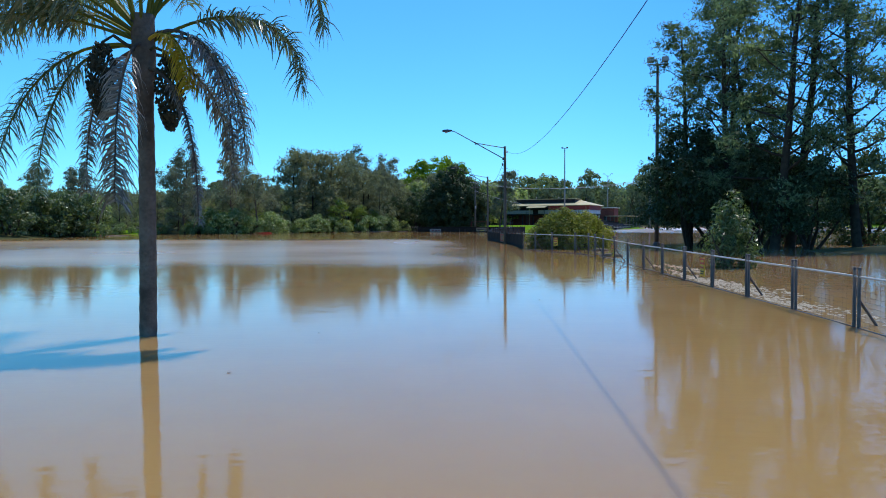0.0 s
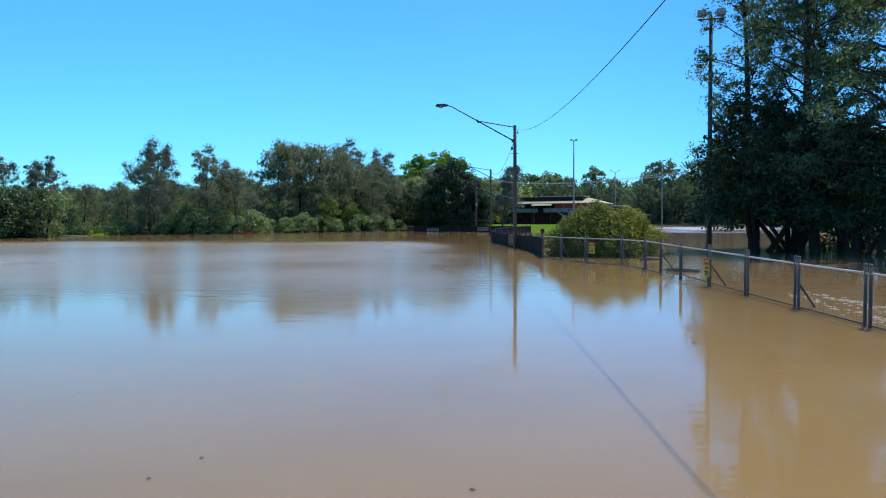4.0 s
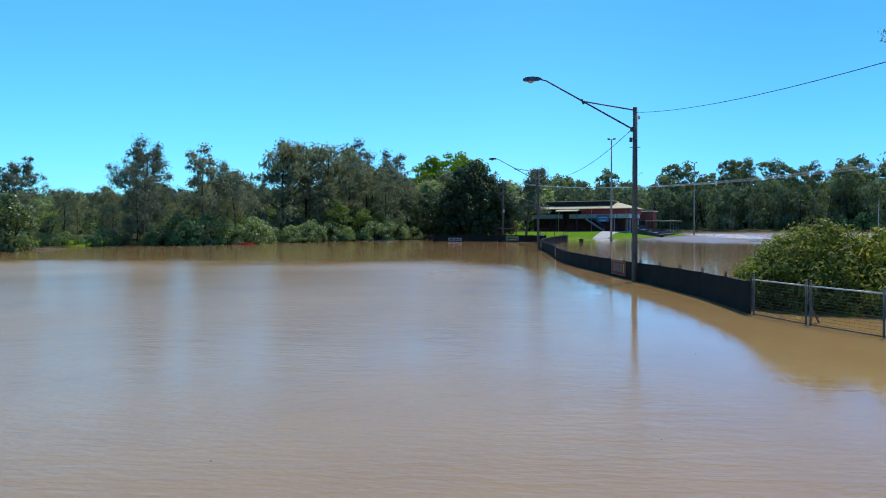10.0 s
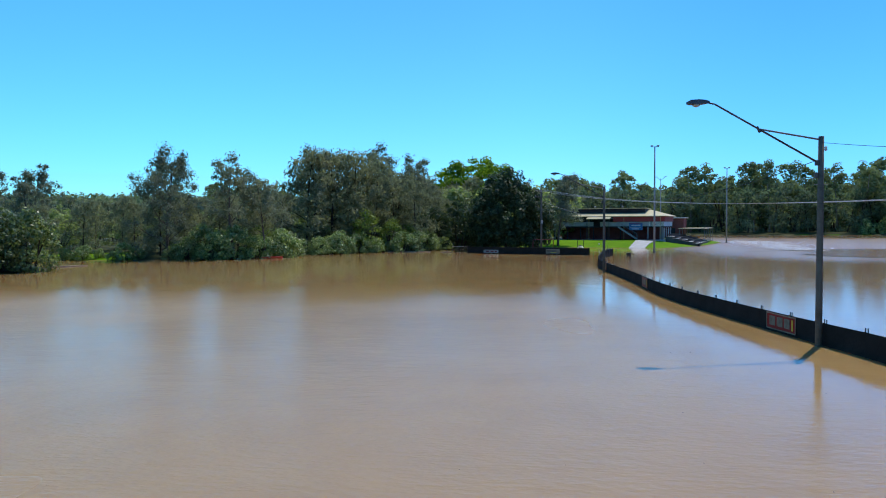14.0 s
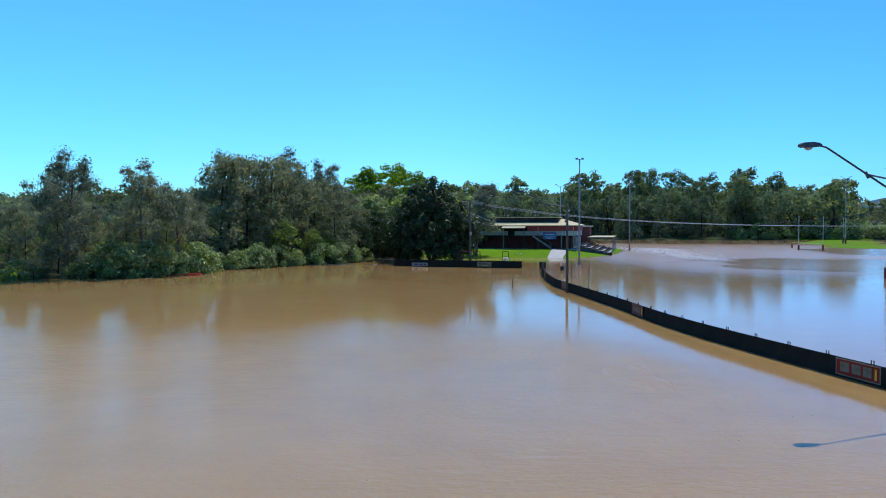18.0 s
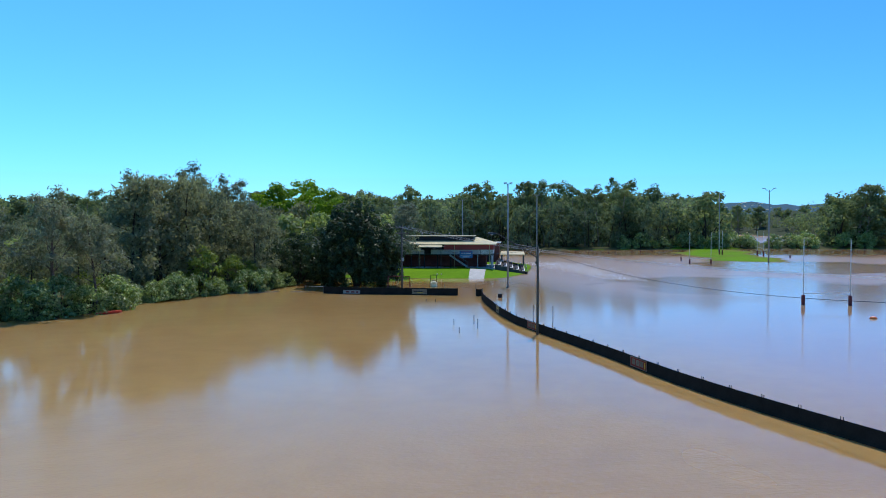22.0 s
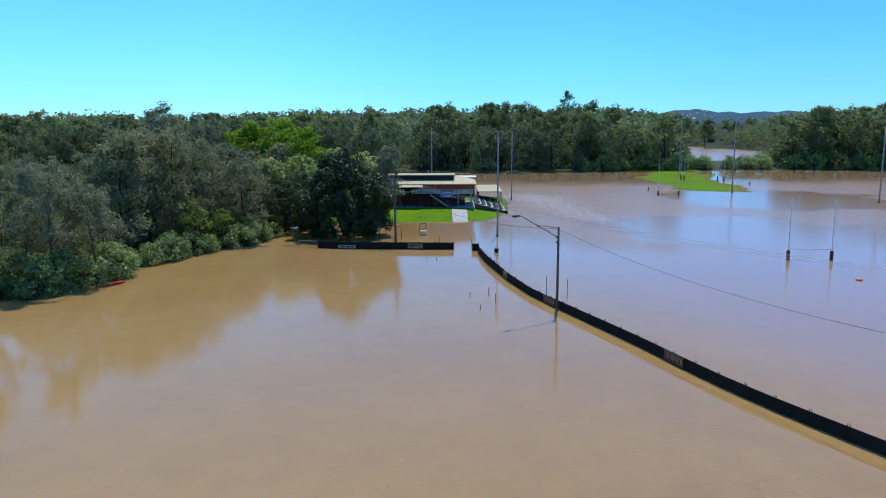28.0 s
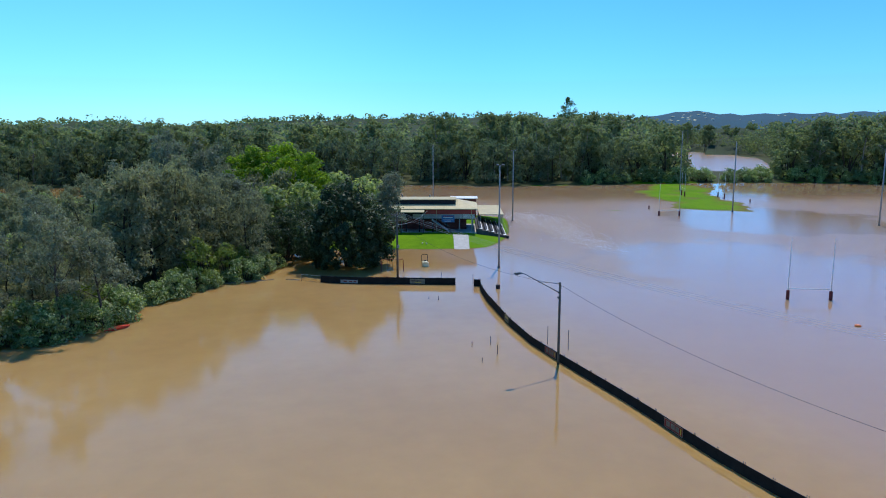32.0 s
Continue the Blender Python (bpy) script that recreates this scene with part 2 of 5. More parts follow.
    nt.links.new(bump.outputs[0], p.inputs["Normal"])
    return m


def ground_material():
    m, nt, p, _ = shader("grass_ground")
    pos = nt.nodes.new("ShaderNodeNewGeometry").outputs["Position"]
    big, mid, fine = noise_node(nt, 0.08, 4, pos), noise_node(nt, 0.7, 4, pos), noise_node(nt, 9.0, 3, pos)
    col = ramp(nt, big.outputs[0], ((0.3, (0.085, 0.19, 0.004)), (0.7, (0.13, 0.25, 0.006))))
    col = mixed(nt, "MULTIPLY", 0.8, col, ramp(nt, mid.outputs[0], ((0.3, (0.8, 0.85, 0.7)), (0.7, (1.15, 1.1, 1.1)))))
    col = mixed(nt, "MULTIPLY", 0.8, col, ramp(nt, fine.outputs[0], ((0.3, (0.7, 0.75, 0.7)), (0.7, (1.2, 1.2, 1.2)))))
    sep = nt.nodes.new("ShaderNodeSeparateXYZ")
    nt.links.new(pos, sep.inputs[0])
    wet = nt.nodes.new("ShaderNodeMapRange")
    nt.links.new(arith(nt, "ADD", sep.outputs[2], arith(nt, "MULTIPLY", mid.outputs[0], -0.08)), wet.inputs[0])
    wet.inputs[1].default_value, wet.inputs[2].default_value = -0.06, 0.05
    col = mixed(nt, "MIX", wet.outputs[0], (0.16, 0.095, 0.045), col)
    nt.links.new(col, p.inputs["Base Color"])
    p.inputs["Roughness"].default_value = 0.9
    p.inputs["Specular IOR Level"].default_value = 0.05
    b = nt.nodes.new("ShaderNodeBump")
    b.inputs["Strength"].default_value, b.inputs["Distance"].default_value = 0.5, 0.06
    nt.links.new(fine.outputs[0], b.inputs["Height"])
    nt.links.new(b.outputs[0], p.inputs["Normal"])
    return m


WATER, GROUND = water_material(), ground_material()
LITTER = surface("leaf_litter_weeds", (0.03, 0.045, 0.012), (0.075, 0.075, 0.028), 0.9, 0.6, bump=0.4, own=False)
BARK = surface("bark_grey_brown", (0.07, 0.055, 0.042), (0.15, 0.125, 0.1), 0.85, 3.0, bump=0.5)
BARK_DARK = surface("bark_dark", (0.03, 0.024, 0.018), (0.07, 0.055, 0.04), 0.9, 3.0, bump=0.5)
PALM_BARK = surface("palm_bark", (0.08, 0.066, 0.05), (0.23, 0.19, 0.145), 0.85, 2.2, bump=0.7, fine=9.0)
BARK_PALE = surface("bark_pale", (0.2, 0.17, 0.14), (0.38, 0.34, 0.29), 0.75, 1.5, bump=0.3)
LEAF_OAK = foliage("leaf_she_oak", (0.158, 0.176, 0.108), (0.212, 0.228, 0.142), (0.275, 0.288, 0.19), 0.46, 0.60, 0.15, (1.15, 1.22, 0.84))
LEAF_PINE = foliage("leaf_she_oak_dark", (0.066, 0.108, 0.068), (0.12, 0.175, 0.108), (0.205, 0.262, 0.175), 0.52, 0.5, 0.22, (1.25, 1.4, 0.85))
LEAF_GUM = foliage("leaf_gum", (0.14, 0.19, 0.078), (0.24, 0.295, 0.13), (0.36, 0.4, 0.21), 0.5, 0.45)
LEAF_GREY = foliage("leaf_grey_gum", (0.15, 0.172, 0.118), (0.2, 0.225, 0.16), (0.27, 0.292, 0.215), 0.44, 0.40, 0.2, (1.14, 1.22, 0.88))
LEAF_FIG = foliage("leaf_fig", (0.023, 0.043, 0.019), (0.044, 0.076, 0.035), (0.096, 0.133, 0.079), 0.32, 0.40)
LEAF_GREAT_FIG = foliage("leaf_great_fig", (0.018, 0.036, 0.016), (0.036, 0.064, 0.029), (0.075, 0.112, 0.06), 0.3, 0.35, 0.22)
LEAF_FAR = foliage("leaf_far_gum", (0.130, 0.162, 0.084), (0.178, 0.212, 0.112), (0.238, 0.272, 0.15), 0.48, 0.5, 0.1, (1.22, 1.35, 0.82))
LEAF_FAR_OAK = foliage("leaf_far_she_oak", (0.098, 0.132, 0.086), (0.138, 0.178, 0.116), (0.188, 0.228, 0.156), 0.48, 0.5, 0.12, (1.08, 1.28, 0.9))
LEAF_SHRUB = foliage("leaf_shrub", (0.10, 0.165, 0.055), (0.20, 0.275, 0.115), (0.42, 0.47, 0.29), 0.45, 0.3, 0.3)
LEAF_LIME = foliage("leaf_lime", (0.10, 0.19, 0.013), (0.185, 0.29, 0.02), (0.28, 0.37, 0.05), 0.52, 0.4)
LEAF_BUSH = foliage("leaf_bush", (0.10, 0.12, 0.024), (0.19, 0.21, 0.042), (0.31, 0.30, 0.10), 0.45, 0.4)
LEAF_PALM = foliage("leaf_palm", (0.075, 0.122, 0.088), (0.14, 0.195, 0.145), (0.28, 0.33, 0.28), 0.28, 0.12, 0.8)
LEAF_SAPLING = foliage("leaf_sapling", (0.05, 0.085, 0.03), (0.11, 0.16, 0.06), (0.24, 0.29, 0.14), 0.4, 0.2, 0.5)
LEAF_WATTLE = foliage("leaf_wattle", (0.10, 0.15, 0.03), (0.17, 0.23, 0.05), (0.26, 0.32, 0.09), 0.45, 0.4)
LEAF_YELLOW = foliage("leaf_palm_yellow", (0.3, 0.23, 0.02), (0.42, 0.32, 0.03), (0.5, 0.4, 0.08), 0.35, 0.4)
LEAF_DEAD = foliage("leaf_palm_dry", (0.11, 0.105, 0.095), (0.19, 0.18, 0.165), (0.34, 0.325, 0.31), 0.25, 0.2, 0.5)
SEEDS = surface("palm_seeds", (0.03, 0.034, 0.022), (0.09, 0.095, 0.06), 0.6, 9.0, bump=0.5)
STEEL = surface("galvanised_steel", (0.15, 0.15, 0.148), (0.25, 0.25, 0.245), 0.55, 3.0, metal=0.1, bump=0.05)
POST_STEEL = surface("weathered_galvanised_steel", (0.075, 0.07, 0.064), (0.14, 0.13, 0.12), 0.65, 4.0, metal=0.1, bump=0.08)
STEEL_DARK = surface("weathered_dark_steel", (0.05, 0.052, 0.055), (0.11, 0.11, 0.115), 0.55, 3.0, metal=0.3, bump=0.05)
POLE_WOOD = surface("pole_timber", (0.075, 0.066, 0.055), (0.15, 0.135, 0.115), 0.85, 1.2, bump=0.4)
CLOTH = surface("black_shade_cloth", (0.011, 0.010, 0.009), (0.024, 0.022, 0.02), 0.95, 1.1, bump=0.3)
WIRE = surface("dark_cable", (0.02, 0.02, 0.022), (0.05, 0.05, 0.055), 0.6, 2.0, bump=0)
WIRE_BARE = surface("bare_conductor", (0.42, 0.42, 0.43), (0.6, 0.6, 0.62), 0.4, 2.0, metal=0.2, bump=0)
CREAM = surface("cream_roof_steel", (0.46, 0.39, 0.22), (0.57, 0.49, 0.29), 0.6, 0.5, bump=0.05)
WHITE = surface("white_paint", (0.60, 0.60, 0.58), (0.78, 0.78, 0.76), 0.5, 0.8, bump=0.05)
GREYPAINT = surface("grey_paint", (0.24, 0.245, 0.25), (0.34, 0.345, 0.35), 0.55, 0.8, bump=0.05)
RED = surface("red_paint", (0.26, 0.016, 0.018), (0.36, 0.028, 0.028), 0.5, 0.9, bump=0.05)
DARK = surface("dark_paint_and_shade", (0.014, 0.014, 0.017), (0.04, 0.04, 0.046), 0.6, 0.8, bump=0.1)
BLUE = surface("blue_banner", (0.03, 0.13, 0.32), (0.05, 0.19, 0.42), 0.5, 1.0, bump=0.05)
YELLOW = surface("yellow_paint", (0.55, 0.36, 0.02), (0.72, 0.5, 0.05), 0.5, 1.5, bump=0.05)
PALE_YELLOW = surface("pale_yellow_paint", (0.66, 0.60, 0.36), (0.8, 0.74, 0.5), 0.5, 1.5, bump=0.05)
ORANGE = surface("orange_plastic", (0.62, 0.13, 0.02), (0.75, 0.2, 0.03), 0.4, 2.0, bump=0.05)
SCARLET = surface("red_plastic", (0.55, 0.035, 0.02), (0.68, 0.06, 0.03), 0.4, 2.0, bump=0.05)
CONCRETE = surface("concrete", (0.33, 0.32, 0.30), (0.48, 0.47, 0.44), 0.85, 0.7, bump=0.25)
ASPHALT = surface("dark_weathered_concrete", (0.05, 0.05, 0.052), (0.1, 0.1, 0.1), 0.85, 0.7, bump=0.25)
BRICKRED = surface("dark_red_cladding", (0.17, 0.045, 0.04), (0.26, 0.075, 0.065), 0.7, 0.8, bump=0.1)
SIGN_RED = surface("sign_red", (0.42, 0.03, 0.02), (0.52, 0.05, 0.03), 0.55, 2.0, bump=0.05)
DEEP_RED = surface("sign_dark_red", (0.2, 0.016, 0.014), (0.3, 0.03, 0.024), 0.6, 2.0, bump=0.05)
MAROON = surface("maroon_padding", (0.11, 0.008, 0.012), (0.17, 0.014, 0.018), 0.55, 2.0, bump=0.1)
GLITTER_WHITE = surface("white_froth", (0.6, 0.59, 0.57), (0.8, 0.79, 0.77), 0.7, 3.0, bump=0.2)
FOAM = surface("flood_scum", (0.26, 0.21, 0.14), (0.44, 0.38, 0.29), 0.8, 3.0, bump=0.4)
WOOD = surface("grey_driftwood", (0.14, 0.11, 0.08), (0.28, 0.23, 0.17), 0.85, 3.0, bump=0.5)
# hill bush with the blue of distant haze put into its colour
HAZY_HILL = surface("far_hill_bush_haze", (0.022, 0.07, 0.10), (0.036, 0.096, 0.13), 0.9, 0.02, bump=0.0, own=False)
GLASS_DARK = surface("dark_window", (0.01, 0.012, 0.016), (0.03, 0.035, 0.04), 0.12, 0.5, bump=0)
CANOPY_SHADE = surface("canopy_shade_sheet", (0.022, 0.036, 0.016), (0.05, 0.072, 0.034), 0.9, 0.05, bump=0.0, own=False)
STEEL_PALE = surface("bright_steel_rail", (0.42, 0.42, 0.41), (0.55, 0.55, 0.54), 0.45, 3.0, metal=0.1, bump=0.05)
LENS = surface("lamp_glass", (0.35, 0.36, 0.36), (0.5, 0.5, 0.5), 0.2, 2.0, bump=0)


# ---- geometry ----
class Geo:
    """Collects vertices and faces of one mesh."""

    def __init__(self):
        self.v, self.f, self.n = [], [], 0

    def add(self, verts, faces):
        verts = np.asarray(verts, float)
        self.v.append(verts)
        self.f += [tuple(int(i) + self.n for i in f) for f in faces]
        self.n += len(verts)
        return self

    def box(self, c, s, yaw=0.0, bevel=0.0):
        hx, hy, hz = s[0] / 2, s[1] / 2, s[2] / 2
        b = min(bevel, hx * 0.45, hy * 0.45, hz * 0.45)
        ca, sa = math.cos(radians(yaw)), math.sin(radians(yaw))
        if b <= 0:
            p = [(x, y, z) for z in (-hz, hz) for x, y in ((-hx, -hy), (hx, -hy), (hx, hy), (-hx, hy))]
            f = [(3, 2, 1, 0), (4, 5, 6, 7), (0, 1, 5, 4), (1, 2, 6, 5), (2, 3, 7, 6), (3, 0, 4, 7)]
        else:
            ring = [(-hx + b, -hy), (hx - b, -hy), (hx, -hy + b), (hx, hy - b), (hx - b, hy), (-hx + b, hy), (-hx, hy - b), (-hx, -hy + b)]
            k = [(1 - b / hx), (1 - b / hy)]
            p = [(x * k[0], y * k[1], -hz) for x, y in ring] + [(x, y, -hz + b) for x, y in ring] + [(x, y, hz - b) for x, y in ring] + [(x * k[0], y * k[1], hz) for x, y in ring]
            f = [tuple(range(7, -1, -1)), tuple(range(24, 32))]
            f += [(r * 8 + i, r * 8 + (i + 1) % 8, r * 8 + 8 + (i + 1) % 8, r * 8 + 8 + i) for r in range(3) for i in range(8)]
        self.add([(c[0] + x * ca - y * sa, c[1] + x * sa + y * ca, c[2] + z) for x, y, z in p], f)
        return self

    def tube(self, pts, radii, n=8, cap=True):
        pts = [Vector(p) for p in pts]
        if not hasattr(radii, "__len__"):
            radii = [radii] * len(pts)
        verts = []
        side = None
        for i, p in enumerate(pts):
            d = (pts[min(i + 1, len(pts) - 1)] - pts[max(i - 1, 0)]).normalized()
            if side is None:
                side = d.cross(Vector((0, 0, 1)) if abs(d.z) < 0.9 else Vector((1, 0, 0))).normalized()
            side = (side - d * side.dot(d)).normalized()
            up = d.cross(side)
            for k in range(n):
                a = 2 * math.pi * k / n
                verts.append(p + (side * math.cos(a) + up * math.sin(a)) * radii[i])
        faces = [(r * n + k, r * n + (k + 1) % n, r * n + n + (k + 1) % n, r * n + n + k) for r in range(len(pts) - 1) for k in range(n)]
        if cap:
            faces += [tuple(range(n - 1, -1, -1)), tuple(range((len(pts) - 1) * n, len(pts) * n))]
        self.add([tuple(v) for v in verts], faces)
        return self

    def lathe(self, c, profile, n=10):
        """A turned form: profile of (radius, height)."""
        return self.tube([(c[0], c[1], c[2] + z + i * 1e-5) for i, (r, z) in enumerate(profile)], [r for r, z in profile], n)

    def mesh(self, name, material, smooth=False):
        me = bpy.data.meshes.new(name)
        me.from_pydata(np.concatenate(self.v).tolist(), [], self.f)
        me.materials.append(material)
        if smooth:
            me.shade_smooth()
        me.update()
        return me


def leaf_mesh(name, quads, material):
    """quads: n x 4 x 3 array, every leaf an island of its own."""
    n = len(quads)
    me = bpy.data.meshes.new(name)
    me.vertices.add(n * 4)
    me.vertices.foreach_set("co", np.ascontiguousarray(quads, dtype=np.float32).ravel())
    me.loops.add(n * 4)
    me.loops.foreach_set("vertex_index", np.arange(n * 4, dtype=np.int32))
    me.polygons.add(n)
    me.polygons.foreach_set("loop_start", np.arange(0, n * 4, 4, dtype=np.int32))
    me.materials.append(material)
    me.update(calc_edges=True)
    return me


def part(name, geo, material, parent, label="", smooth=False):
    """Links one mesh as a part under a thing or under a part."""
    me = geo if isinstance(geo, bpy.types.Mesh) else geo.mesh(name, material, smooth)
    ob = new(name, me)
    ob.parent = parent
    if label:
        ob["label"] = label
    return ob


def thing(name, at, label, category, group="", yaw=0.0, kind=""):
    ob = new(name)
    ob.empty_display_size = 0.2
    ob.matrix_basis = pose(*at, 0, 0, yaw)
    return tagged(ob, label, category, group, kind)


def solo(name, geo, material, label, category, group="", kind="", at=(0, 0, 0), yaw=0.0, smooth=False):
    ob = new(name, geo if isinstance(geo, bpy.types.Mesh) else geo.mesh(name, material, smooth))
    ob.matrix_basis = pose(*at, 0, 0, yaw)
    return tagged(ob, label, category, group, kind)


def inside(poly, X, Y):
    hit = np.zeros(X.shape, bool)
    for (x0, y0), (x1, y1) in zip(poly, poly[1:] + poly[:1]):
        if y0 != y1:
            hit ^= ((y0 > Y) != (y1 > Y)) & (X < (x1 - x0) * (Y - y0) / (y1 - y0) + x0)
    return hit


def signed(poly, X, Y):
    """Distance to a polygon's edge, positive inside."""
    best = np.full(X.shape, 1e9)
    for (x0, y0), (x1, y1) in zip(poly, poly[1:] + poly[:1]):
        dx, dy = x1 - x0, y1 - y0
        k = np.clip(((X - x0) * dx + (Y - y0) * dy) / (dx * dx + dy * dy), 0, 1)
        best = np.minimum(best, np.hypot(X - x0 - k * dx, Y - y0 - k * dy))
    return np.where(inside(poly, X, Y), best, -best)


# ---- ground and water ----
BANK = [(-3900, -300), (-78, -300), (-72, -50), (-64, 60), (-58, 95), (-55.2, 101), (-60, 107), (-70, 118), (-67, 122.5), (-59, 121), (-53, 124), (-47, 123.5), (-44, 126),
        (-41, 129), (-38.5, 136), (-33, 142.5), (-27.5, 147.5), (-22, 150), (-18, 158), (-17, 168), (-8, 172), (4, 168.6), (12, 166), (19, 164.2), (23, 164.8),
        (29, 171), (35, 181), (41, 193), (46, 206), (40, 216), (20, 216), (0, 226), (-20, 236), (-60, 244), (-110, 232), (-170, 236), (-3900, 300)]
FAR = [(-3900, 480), (-250, 400), (-90, 363), (0, 338), (59, 321), (93, 301), (130, 292), (161, 290), (212, 273), (243, 253), (300, 225), (400, 180), (620, 80),
       (3900, -400), (3900, 3900), (-3900, 3900)]
RIVER = [(236, 352), (259, 342), (300, 372), (345, 420), (406, 492), (448, 590), (520, 760), (480, 770), (455, 690), (380, 560), (300, 452), (262, 404)]
ISLE = [(117, 191), (127, 206), (143, 239), (159, 257), (170, 290), (152, 291), (138, 273), (121, 258), (114, 240), (109, 222), (99, 210.5), (80, 212.5), (80, 209), (99, 206), (106, 199)]
STAND = [(18.5, 43), (22, 37), (38, 22), (60, 0), (120, -40), (140, 10), (70, 42), (33, 50)]


def height(X, Y):
    bank, far, river = signed(BANK, X, Y), signed(FAR, X, Y), signed(RIVER, X, Y)
    isle, stand = signed(ISLE, X, Y), signed(STAND, X, Y)
    h = np.clip(bank * 0.15, -1.5, 1.15)
    h = np.maximum(h, np.clip(np.minimum(far, -river) * 0.1, -1.5, 0.9 + 0.0 * far))
    h = np.maximum(h, np.clip((isle - 1.6) * 0.025, -1.5, 0.085))
    h = np.maximum(h, np.clip(stand * 0.1, -1.5, 0.4))
    return h


def spaced(lo, hi, step, far, grow=1.35):
    c, s = list(np.arange(lo, hi + 0.1, step)), step
    while c[-1] < far:
        s *= grow
        c.append(c[-1] + s)
    s = step
    while c[0] > -far:
        s *= grow
        c.insert(0, c[0] - s)
    return np.array(c)


gx, gy = spaced(-120, 320, 2.5, 4200), spaced(40, 420, 2.5, 4200)
GX, GY = np.meshgrid(gx, gy)
GZ = height(GX, GY)
wob = np.sin(GX * 0.37 + 1.3 * np.sin(GY * 0.21)) * np.cos(GY * 0.31 + np.sin(GX * 0.17)) * 0.05
GZ = GZ + wob * (np.hypot(GX, GY) < 700)
nx, ny = len(gx), len(gy)
gm = bpy.data.meshes.new("ground")
idx = np.arange(nx * ny).reshape(ny, nx)
gm.from_pydata(np.stack([GX.ravel(), GY.ravel(), GZ.ravel()], 1).tolist(), [], np.stack([idx[:-1, :-1].ravel(), idx[:-1, 1:].ravel(), idx[1:, 1:].ravel(), idx[1:, :-1].ravel()], 1).tolist())
gm.materials.append(GROUND)
gm.materials.append(LITTER)
lawn = [(-9, 173), (4, 166), (12, 163), (20, 161), (26, 163), (48, 206), (40, 218), (8, 190)]
cove = [(-73, 117), (-66, 121), (-57, 119.5), (-56, 125.5), (-68, 128), (-77, 122)]
fx, fy = (GX[:-1, :-1] + GX[1:, 1:]) / 2, (GY[:-1, :-1] + GY[1:, 1:]) / 2
wild = ~(inside(lawn, fx, fy) | inside(cove, fx, fy) | (signed(ISLE, fx, fy) > -6) | (inside(FAR, fx, fy) & (fx > 95) & (signed(FAR, fx, fy) < 1.0)))
gm.polygons.foreach_set("material_index", wild.ravel().astype(np.int32))
gm.shade_smooth()
tagged(new("ground", gm), "mown green grass and mud rising out of floodwater", "ground", kind="structure")
wg = Geo().add([(-4200, -4200, 0), (4200, -4200, 0), (4200, 4200, 0), (-4200, 4200, 0)], [(0, 1, 2, 3)])
solo("water", wg, WATER, "brown silty floodwater with ripples and sky reflections", "floodwater", kind="structure")


def z_at(x, y):
    return float(height(np.array([float(x)]), np.array([float(y)]))[0])


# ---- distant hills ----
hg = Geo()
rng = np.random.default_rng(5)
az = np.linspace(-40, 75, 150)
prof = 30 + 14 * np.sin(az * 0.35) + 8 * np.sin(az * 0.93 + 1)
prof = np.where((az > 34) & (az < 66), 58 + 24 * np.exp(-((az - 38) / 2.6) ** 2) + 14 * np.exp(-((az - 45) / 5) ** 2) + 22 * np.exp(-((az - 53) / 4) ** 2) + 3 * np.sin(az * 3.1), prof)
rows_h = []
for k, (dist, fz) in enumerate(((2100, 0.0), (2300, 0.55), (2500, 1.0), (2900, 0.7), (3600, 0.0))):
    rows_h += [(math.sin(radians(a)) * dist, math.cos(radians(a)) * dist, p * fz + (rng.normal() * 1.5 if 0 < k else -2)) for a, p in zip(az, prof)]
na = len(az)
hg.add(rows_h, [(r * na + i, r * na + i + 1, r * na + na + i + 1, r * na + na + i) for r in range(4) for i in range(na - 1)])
solo("backdrop", hg, HAZY_HILL, "bush-covered far hills coloured blue with haze, with scattered houses", "hills", kind="structure", smooth=True)

# ---- trees ----


def leaves(rng, centres, radii, count, size, slim=0.5, droop=0.0, flat=1.0, shell=0.0, face=0.35, under=1.0):
    """Leaf quads scattered about clump centres. face: how far leaves turn outward and up; under: depth of a clump below its middle."""
    k = rng.integers(0, len(centres), count)
    d = rng.normal(size=(count, 3))
    d /= np.linalg.norm(d, axis=1)[:, None] + 1e-9
    r = rng.random(count) ** (1 / 3) * (1 - shell) + shell if shell else np.minimum(np.abs(rng.normal(size=count)), 1.2) * 0.7
    d[:, 2] *= flat * np.where(d[:, 2] < 0, under, 1.0)
    c = np.asarray(centres)[k] + d * (r * np.asarray(radii)[k])[:, None]
    n = (d + np.array([0, 0, 0.35])) * face + rng.normal(size=(count, 3)) * (1 - face) * 0.6
    n /= np.linalg.norm(n, axis=1)[:, None] + 1e-9
    a = rng.normal(size=(count, 3))
    a[:, 2] -= droop
    a -= n * (a * n).sum(1)[:, None]
    a /= np.linalg.norm(a, axis=1)[:, None] + 1e-9
    b = np.cross(n, a)
    s = size * rng.uniform(0.6, 1.4, count)
    a, b = a * (s * 0.5)[:, None], b * (s * 0.5 * slim)[:, None]
    return np.stack([c - a, c + b - a * 0.15, c + a, c - b + a * 0.1], 1)


def limb(g, rng, p, d, length, r, bend=0.25, n=5, sides=5, lift=0.0):
    pts, rad = [Vector(p)], [r]
    d = Vector(d).normalized()
    for i in range(n):
        d = (d + Vector(rng.normal(size=3) * bend * 0.5) + Vector((0, 0, lift))).normalized()
        pts.append(pts[-1] + d * length / n)
        rad.append(r * (1 - 0.78 * (i + 1) / n))
    g.tube(pts, rad, sides, cap=False)
    return pts, d


